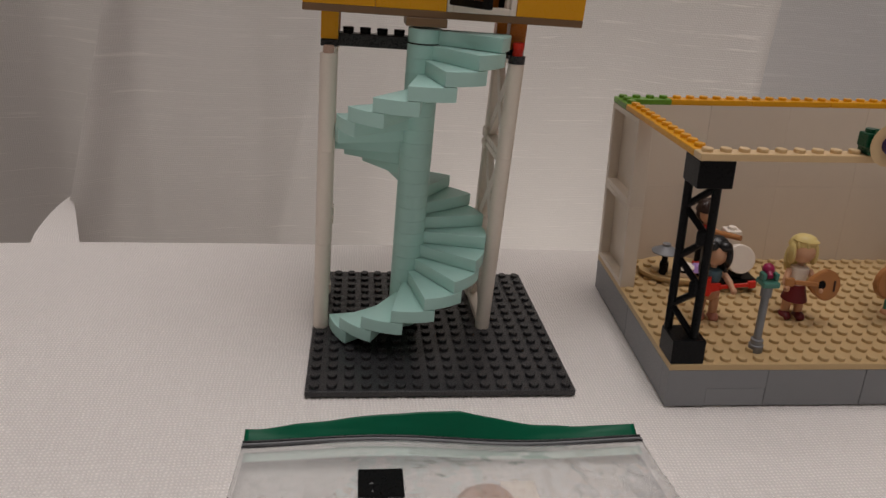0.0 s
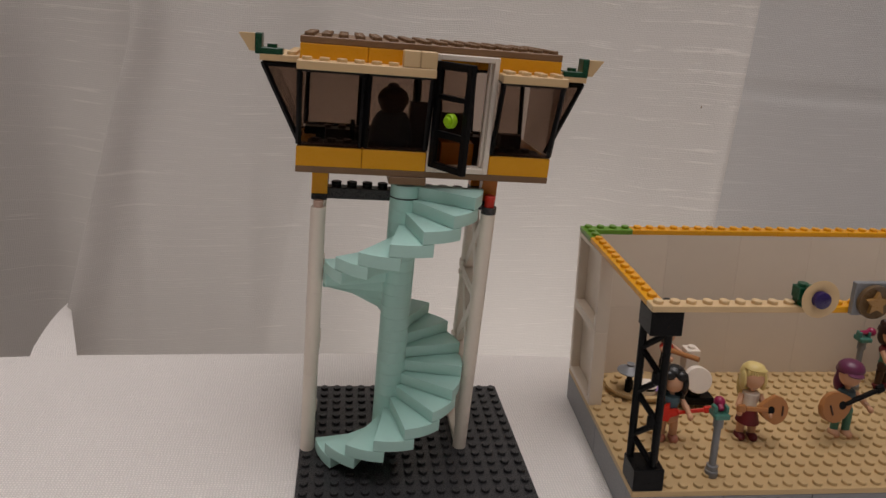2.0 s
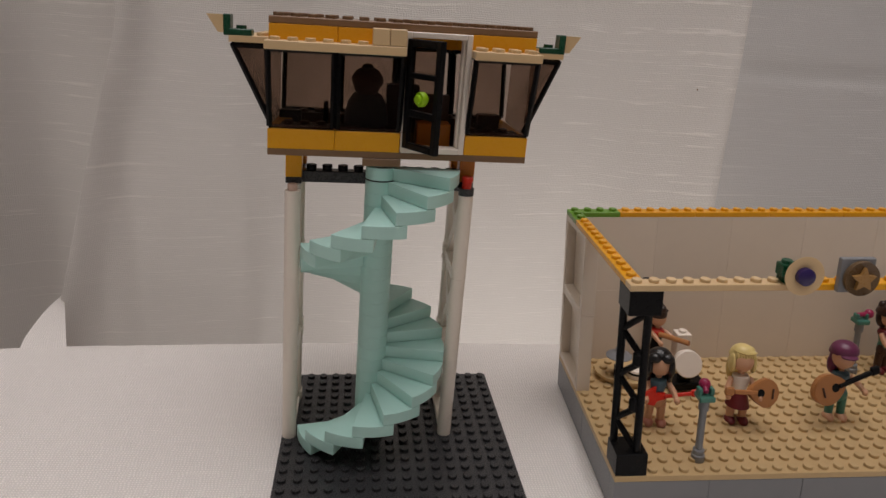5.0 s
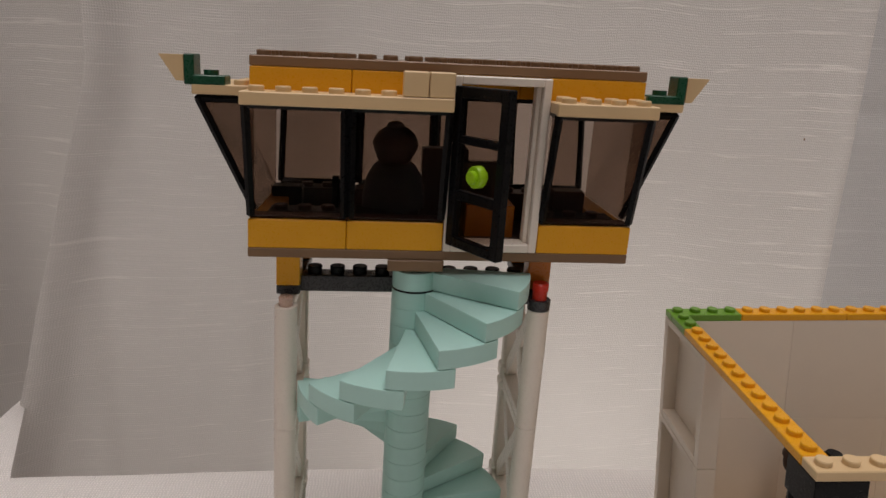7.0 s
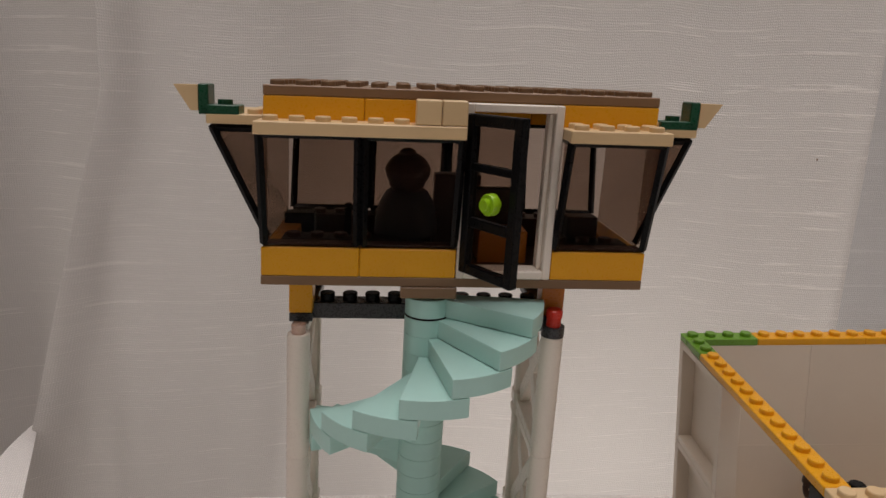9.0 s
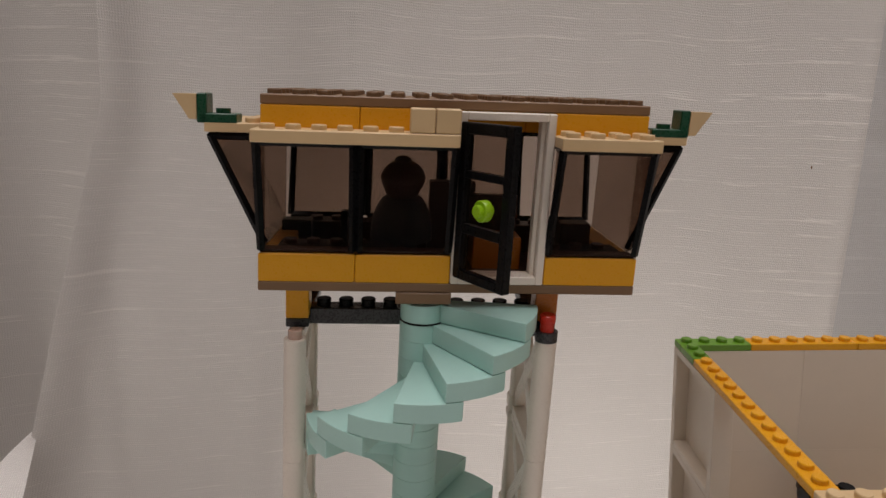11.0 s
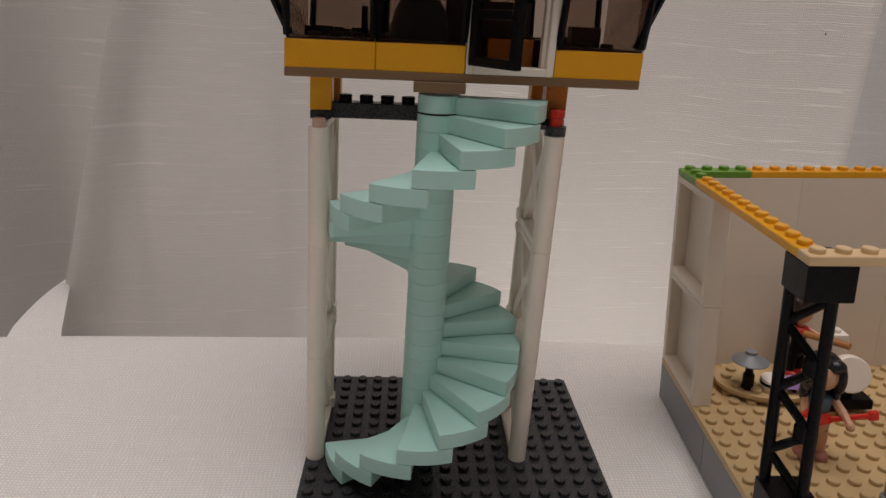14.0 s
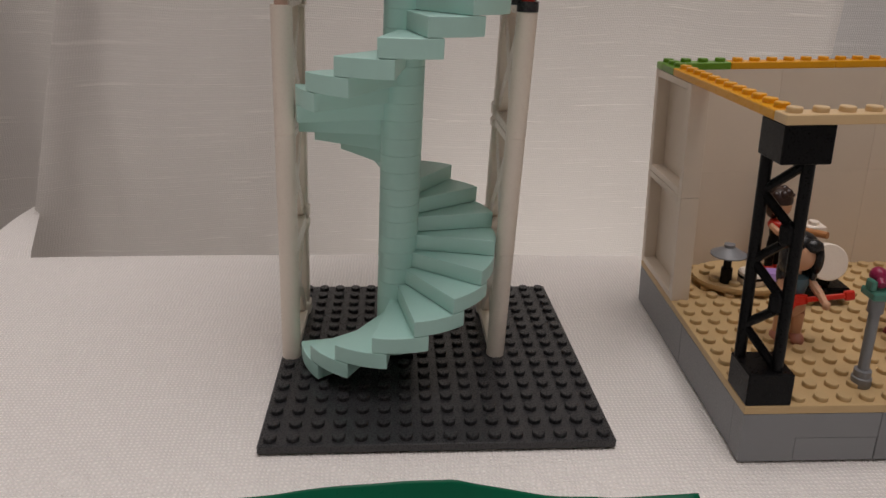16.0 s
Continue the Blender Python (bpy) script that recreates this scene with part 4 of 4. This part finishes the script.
doll("toy_figure", (24.0, 6.6, FLOOR), 5, [SKIN_TAN, PALE_TEAL, PALE_TEAL, SKIN_TAN, DARK_BROWN], "toy figure with brown skin holding a blue guitar", hair="long", arms=((50, 20), (40, 20)))
doll("toy_figure", (7.0, 13.0, FLOOR + 0.45), 25, [SKIN, BLACK, BLACK, RED, BROWN_HAIR], "toy figure with brown hair sitting at the drums", hair="short", arms=((75, 10), (75, 15)), scale=1.06)


def guitar(at, m, mat, label, round_body=False, electric=False, neck_mat=None, length=3.0, size=1.0):
    """Body in its own plane, neck along +x."""
    g = thing("toy_guitar", S(Vector(at)), label, "toy guitar")
    mat4 = Matrix.Translation(at) @ m @ Matrix.Scale(size, 4)
    b = bmesh.new()
    n = 24
    if electric:
        outline = [(-1.0, -0.35), (-1.05, 0.3), (-0.5, 0.5), (0.1, 0.75), (0.0, 0.3), (0.75, 0.24), (0.75, -0.22), (0.05, -0.3), (-0.2, -0.62)]
    elif round_body:
        outline = [((-0.95 if math.cos(2 * math.pi * i / n) < 0 else 1.15) * abs(math.cos(2 * math.pi * i / n)), 0.92 * math.sin(2 * math.pi * i / n) * (1 if math.cos(2 * math.pi * i / n) < 0 else 1 - 0.45 * math.cos(2 * math.pi * i / n))) for i in range(n)]
    else:
        outline = [(1.15 * math.cos(2 * math.pi * i / n), (0.82 - 0.16 * math.cos(2 * math.pi * i / n) - 0.10 * math.cos(4 * math.pi * i / n)) * math.sin(2 * math.pi * i / n)) for i in range(n)]
    prism(b, outline, -0.2, 0.2)
    bmesh.ops.bevel(b, geom=[e for e in b.edges if abs(e.verts[0].co.z - e.verts[1].co.z) < 1e-6], offset=0.05, segments=2, affect="EDGES")
    turned(b, 0, mat4)
    part("body", b, mat, g, "", S)
    b = bmesh.new()
    box(b, 0.6, -0.13, 0.05, length, 0.13, 0.3)
    box(b, length, -0.26, 0.02, length + 0.6, 0.26, 0.28, 0.08)
    turned(b, 0, mat4)
    part("neck", b, neck_mat or BLACK, g, "", S)
    if not electric:
        b = bmesh.new()
        lathe(b, 0.35, 0, [(0.26, 0.2), (0.26, 0.215)], 18)
        turned(b, 0, mat4)
        part("sound_hole", b, BLACK, g, "", S)
        b = bmesh.new()
        box(b, -0.55, -0.32, 0.2, -0.42, 0.32, 0.26, 0.02)
        turned(b, 0, mat4)
        part("bridge", b, DARK_BROWN, g, "", S)
    return g


guitar((4.0, 4.8, FLOOR + 2.55), pose(0, 0, 0, 75, -2, 6), RED, "red electric toy guitar with straight neck", electric=True, neck_mat=RED, length=2.75, size=0.92)
guitar((11.4, 4.6, FLOOR + 2.85), pose(0, 0, 0, 78, 0, 8) @ pose(0, 0, 0, 0, 0, 172), GUITAR_WOOD, "light brown round-bodied toy guitar", round_body=True, neck_mat=GUITAR_WOOD, length=2.2, size=1.08)
guitar((15.95, 4.7, FLOOR + 3.0), pose(0, 0, 0, 78, 0, 8) @ pose(0, 0, 0, 0, 0, 16), GUITAR_WOOD, "light brown toy guitar with black neck", length=2.9, size=1.14)
guitar((23.5, 5.8, FLOOR + 1.9), pose(0, 0, 0, 78, 0, 8) @ pose(0, 0, 0, 0, 0, 150), BLUE, "bright blue toy guitar", electric=True, neck_mat=BLUE, length=1.6)


def microphone(at, lean, label):
    x, y = at
    m = thing("microphone_stand", S(Vector((x, y, FLOOR))), label, "microphone stand", "microphones on the stage")
    b = bmesh.new()
    lathe(b, x, y, [(0.40, FLOOR + 0.01), (0.42, FLOOR + 0.05), (0.42, FLOOR + 0.45), (0.36, FLOOR + 0.5), (0.36, FLOOR + 0.8), (0.24, FLOOR + 0.85)], 20)
    part("foot", b, SAND_BLUE, m, "", S, True)
    b = bmesh.new()
    rod(b, (x, y, FLOOR + 0.85), (x, y, FLOOR + 3.6), 0.23, 14)
    rod(b, (x, y, FLOOR + 3.6), (x, y, FLOOR + 4.3), 0.32, 14)
    part("pole", b, SAND_BLUE, m, "", S, True)
    b = bmesh.new()
    box(b, x - 0.5, y - 0.5, FLOOR + 4.3, x + 0.5, y + 0.5, FLOOR + 4.65, 0.06)
    box(b, x - 0.5, y - 0.25, FLOOR + 4.65, x - 0.25, y + 0.25, FLOOR + 5.1, 0.05)
    box(b, x + 0.25, y - 0.25, FLOOR + 4.65, x + 0.5, y + 0.25, FLOOR + 5.1, 0.05)
    part("clip", b, SAND_GREEN, m, "dark teal clip plate", S)
    b = bmesh.new()
    d = Vector(lean)
    a = Vector((x, y, FLOOR + 5.0))
    rod(b, a - d * 0.4, a + d * 0.5, 0.17, 12, 0, 0.2)
    ball(b, a + d * 0.65, 0.36, 0.36, 0.36, 0, 14, 9)
    part("microphone", b, MAGENTA, m, "dark pink microphone", S, True)
    return m


microphone((5.8, 1.5), (0.1, 0.5, 0.25), "grey toy microphone stand with a dark pink microphone")
microphone((22.9, 12.2), (1.0, 0.1, 0.05), "grey toy microphone stand with a dark pink microphone turned sideways")

# drum kit on a tan wedge plate
drums = thing("drum_kit", S(Vector((5, 12.5, FLOOR))), "toy drum kit with white drum and grey cymbal", "drum kit")
bm = bmesh.new()
ring = [(4.9 + 2.9 * math.cos(2 * math.pi * i / 28), 12.1 + 2.2 * math.sin(2 * math.pi * i / 28)) for i in range(28)]
prism(bm, ring, FLOOR + 0.42, FLOOR + 0.6)
prism(bm, [(4.9 + (a - 4.9) * 0.93, 12.1 + (b - 12.1) * 0.93) for a, b in ring], FLOOR + 0.2, FLOOR + 0.42)
kit_plate = part("kit_plate", bm, TAN, drums, "round tan plate under the drums", S)
studs(kit_plate, TAN, [(2.7, 12.4), (3.3, 13.2), (2.9, 11.4), (3.8, 10.7), (4.8, 10.6), (6.2, 10.8)], FLOOR + 0.6, S)
bm = bmesh.new()
rod(bm, (3.45, 11.1, FLOOR + 0.6), (3.45, 11.1, FLOOR + 1.5), 0.32, 12)
rod(bm, (3.45, 11.1, FLOOR + 1.5), (3.45, 11.1, FLOOR + 2.3), 0.22, 12)
part("cymbal_post", bm, BLACK, drums, "", S, True)
bm = bmesh.new()
lathe(bm, 3.45, 11.1, [(1.0, FLOOR + 2.3), (1.0, FLOOR + 2.36), (0.35, FLOOR + 2.72), (0.3, FLOOR + 2.75), (0.3, FLOOR + 2.92)], 28)
part("cymbal", bm, SAND_BLUE, drums, "grey dish used as cymbal", S, True)
bm = bmesh.new()
lathe(bm, 0, 0, [(0.95, -0.30), (1.0, -0.25), (1.0, 0.25), (0.95, 0.30)], 32)
turned(bm, 0, Matrix.Translation((8.0, 9.2, FLOOR + 2.6)) @ pose(0, 0, 0, 0, 0, -6) @ pose(0, 0, 0, 76))
part("drum", bm, WHITE, drums, "white round drum", S, True)
bm = bmesh.new()
box(bm, 6.9, 9.0, FLOOR + 0.5, 9.5, 10.6, FLOOR + 1.1, 0.1)
box(bm, 7.6, 9.3, FLOOR + 1.1, 8.5, 10.0, FLOOR + 2.0, 0.1)
rod(bm, (7.8, 10.1, FLOOR + 0.2), (7.8, 10.1, FLOOR + 0.6), 0.4, 12)
part("drum_foot", bm, BLACK, drums, "", S)
bm = bmesh.new()
lathe(bm, 4.9, 11.0, [(0.72, FLOOR + 0.62), (0.75, FLOOR + 0.66), (0.75, FLOOR + 1.25), (0.72, FLOOR + 1.3)], 24)
side_drum = part("side_drum", bm, WHITE, drums, "small white drum with a black band", S, True)
bm = bmesh.new()
lathe(bm, 4.9, 11.0, [(0.765, FLOOR + 0.98), (0.765, FLOOR + 1.15)], 24)
part("band", bm, BLACK, side_drum, "", S, True)
bm = bmesh.new()
faces(bm, [(5.3, 10.3, FLOOR + 1.0), (6.9, 10.3, FLOOR + 0.9), (6.9, 11.3, FLOOR + 1.0), (5.3, 11.3, FLOOR + 1.1), (5.7, 10.5, FLOOR + 1.35), (6.6, 10.5, FLOOR + 1.3), (6.6, 11.1, FLOOR + 1.4), (5.7, 11.1, FLOOR + 1.45)], [(3, 2, 1, 0), (4, 5, 6, 7), (0, 1, 5, 4), (1, 2, 6, 5), (2, 3, 7, 6), (3, 0, 4, 7)])
part("drum_pad", bm, LAVENDER, drums, "lavender faceted pad", S)
bm = bmesh.new()
rod(bm, (6.1, 10.8, FLOOR + 0.58), (6.1, 10.8, FLOOR + 1.0), 0.25, 10)
part("pad_post", bm, BLACK, drums, "", S, True)
p = block("speaker_brick", 8.3, 12.0, FLOOR + 0.6, 9.4, 13.1, FLOOR + 3.5, WHITE, drums, S, "white brick stack beside the drum")
studs(p, WHITE, [(8.85, 12.55)], FLOOR + 3.5, S)
bm = bmesh.new()
rod(bm, (6.9, 12.2, FLOOR + 3.5), (8.4, 10.2, FLOOR + 3.7), 0.2, 10)
part("drum_arm", bm, GUITAR_WOOD, drums, "", S)
piano = block("toy_piano", 27.2, 12.4, FLOOR + 0.22, 31.5, 14.6, FLOOR + 5.4, DARK_BROWN, None, S, "", 0.3)
tagged(piano, "dark brown toy instrument case standing on the stage", "toy piano")

# ---------------------------------------------------------------- zip bag in front
bag = thing("zip_bag", (8 * U, -9 * U, 0), "clear plastic zip bag with green top holding bricks", "plastic bag")


def bag_sheet(name, x_l, x_r, y_back, y_front, height, mat, nu=60, nv=24):
    bm = bmesh.new()
    grid = []
    for j in range(nv + 1):
        v = j / nv
        row = []
        for i in range(nu + 1):
            u = i / nu
            y = y_back + (y_front - y_back) * v
            x = x_l + (x_r - x_l) * u - (0.045 if u < 0.5 else -0.06) * (y_back - y) * abs(u - 0.5) * 2
            row.append(bm.verts.new((x, y, height(u, v))))
        grid.append(row)
    for j in range(nv):
        for i in range(nu):
            f = bm.faces.new((grid[j][i], grid[j + 1][i], grid[j + 1][i + 1], grid[j][i + 1]))
            f.smooth = True
    ob = part(name, bm, mat, bag)
    ob.modifiers.new("thickness", "SOLIDIFY").thickness = 0.0002
    return ob


def zip_height(u):
    return 0.9 + 0.35 * math.sin(5.5 * u + 0.3) * math.sin(math.pi * u)


def crinkle(u, v):
    k = min(1.0, v * 3)
    return 0.55 * k * noise.noise((u * 9, v * 5, 0.2)) + 0.22 * k * noise.noise((u * 24, v * 15, 3.1)) + 0.24 * k * (1 - abs(noise.noise((u * 22, v * 34, 6.0)))) ** 6


def flap_height(u, v):
    rise = 0.40 + 0.98 * max(0.0, 1 - abs(u - 0.53) / (0.50 if u < 0.53 else 0.30)) ** 1.2 + 0.07 * math.exp(-((u - 0.80) / 0.05) ** 2)
    return zip_height(u) + rise * (1 - v) + 0.07 * noise.noise((u * 12, v * 3, 9.0)) * (1 - v)


bag_sheet("green_flap", -2.55, 17.75, -4.35, -5.0, flap_height, BAG_GREEN, 80, 10)
bag_sheet("film", -2.6, 17.9, -5.0, -26.0, lambda u, v: zip_height(u) * (1 - v) + 1.6 * math.sin(math.pi * min(1, v * 1.3)) * math.sin(math.pi * u) ** 0.6 + crinkle(u, v) + 0.05, BAG_FILM, 120, 90)
bag_sheet("film_back", -2.6, 17.9, -5.0, -26.0, lambda u, v: 0.06 + 0.03 * noise.noise((u * 8, v * 8, 2.0)), BAG_FILM, 40, 20)
# added strip: the flap's green tint in the film, put into colour
bag_sheet("zip_band", -2.5, 17.8, -5.35, -5.85, lambda u, v: (zip_height(u) - 0.25) * (1 - 0.2 * v), BAG_TINT, 60, 6)
for dy, mat in ((-4.98, DARK_GREY), (-5.18, GREY), (-5.36, DARK_GREY)):
    bm = bmesh.new()
    rings = []
    for i in range(41):
        x, z = -2.6 + 20.5 * i / 40, zip_height(i / 40) + 0.11
        rings.append([bm.verts.new((x, dy + 0.065 * math.cos(k * math.pi / 3), z + 0.065 * math.sin(k * math.pi / 3))) for k in range(6)])
    for one, two in zip(rings, rings[1:]):
        for k in range(6):
            bm.faces.new((one[k], one[k - 1], two[k - 1], two[k])).smooth = True
    bm.faces.new(rings[0][::-1]), bm.faces.new(rings[-1])
    bmesh.ops.recalc_face_normals(bm, faces=bm.faces[:])
    part("zip_rail", bm, mat, bag)
for film in bag.children:
    if film.name.startswith("film"):
        film.visible_shadow = False
block("bagged_brick", 3.0, -10.2, 0.3, 5.0, -8.5, 2.3, BLACK, bag, plain_warp, "dark grey brick inside the bag")
block("bagged_brick", 9.6, -10.4, 0.3, 11.2, -8.5, 1.4, WHITE, bag, plain_warp, "white brick inside the bag")
bm = bmesh.new()
ball(bm, (8.9, -9.6, 0.9), 1.6, 1.3, 0.7, 0, 16, 9)
part("bagged_piece", bm, GUITAR_WOOD, bag, "light brown rounded piece inside the bag", plain_warp, True)
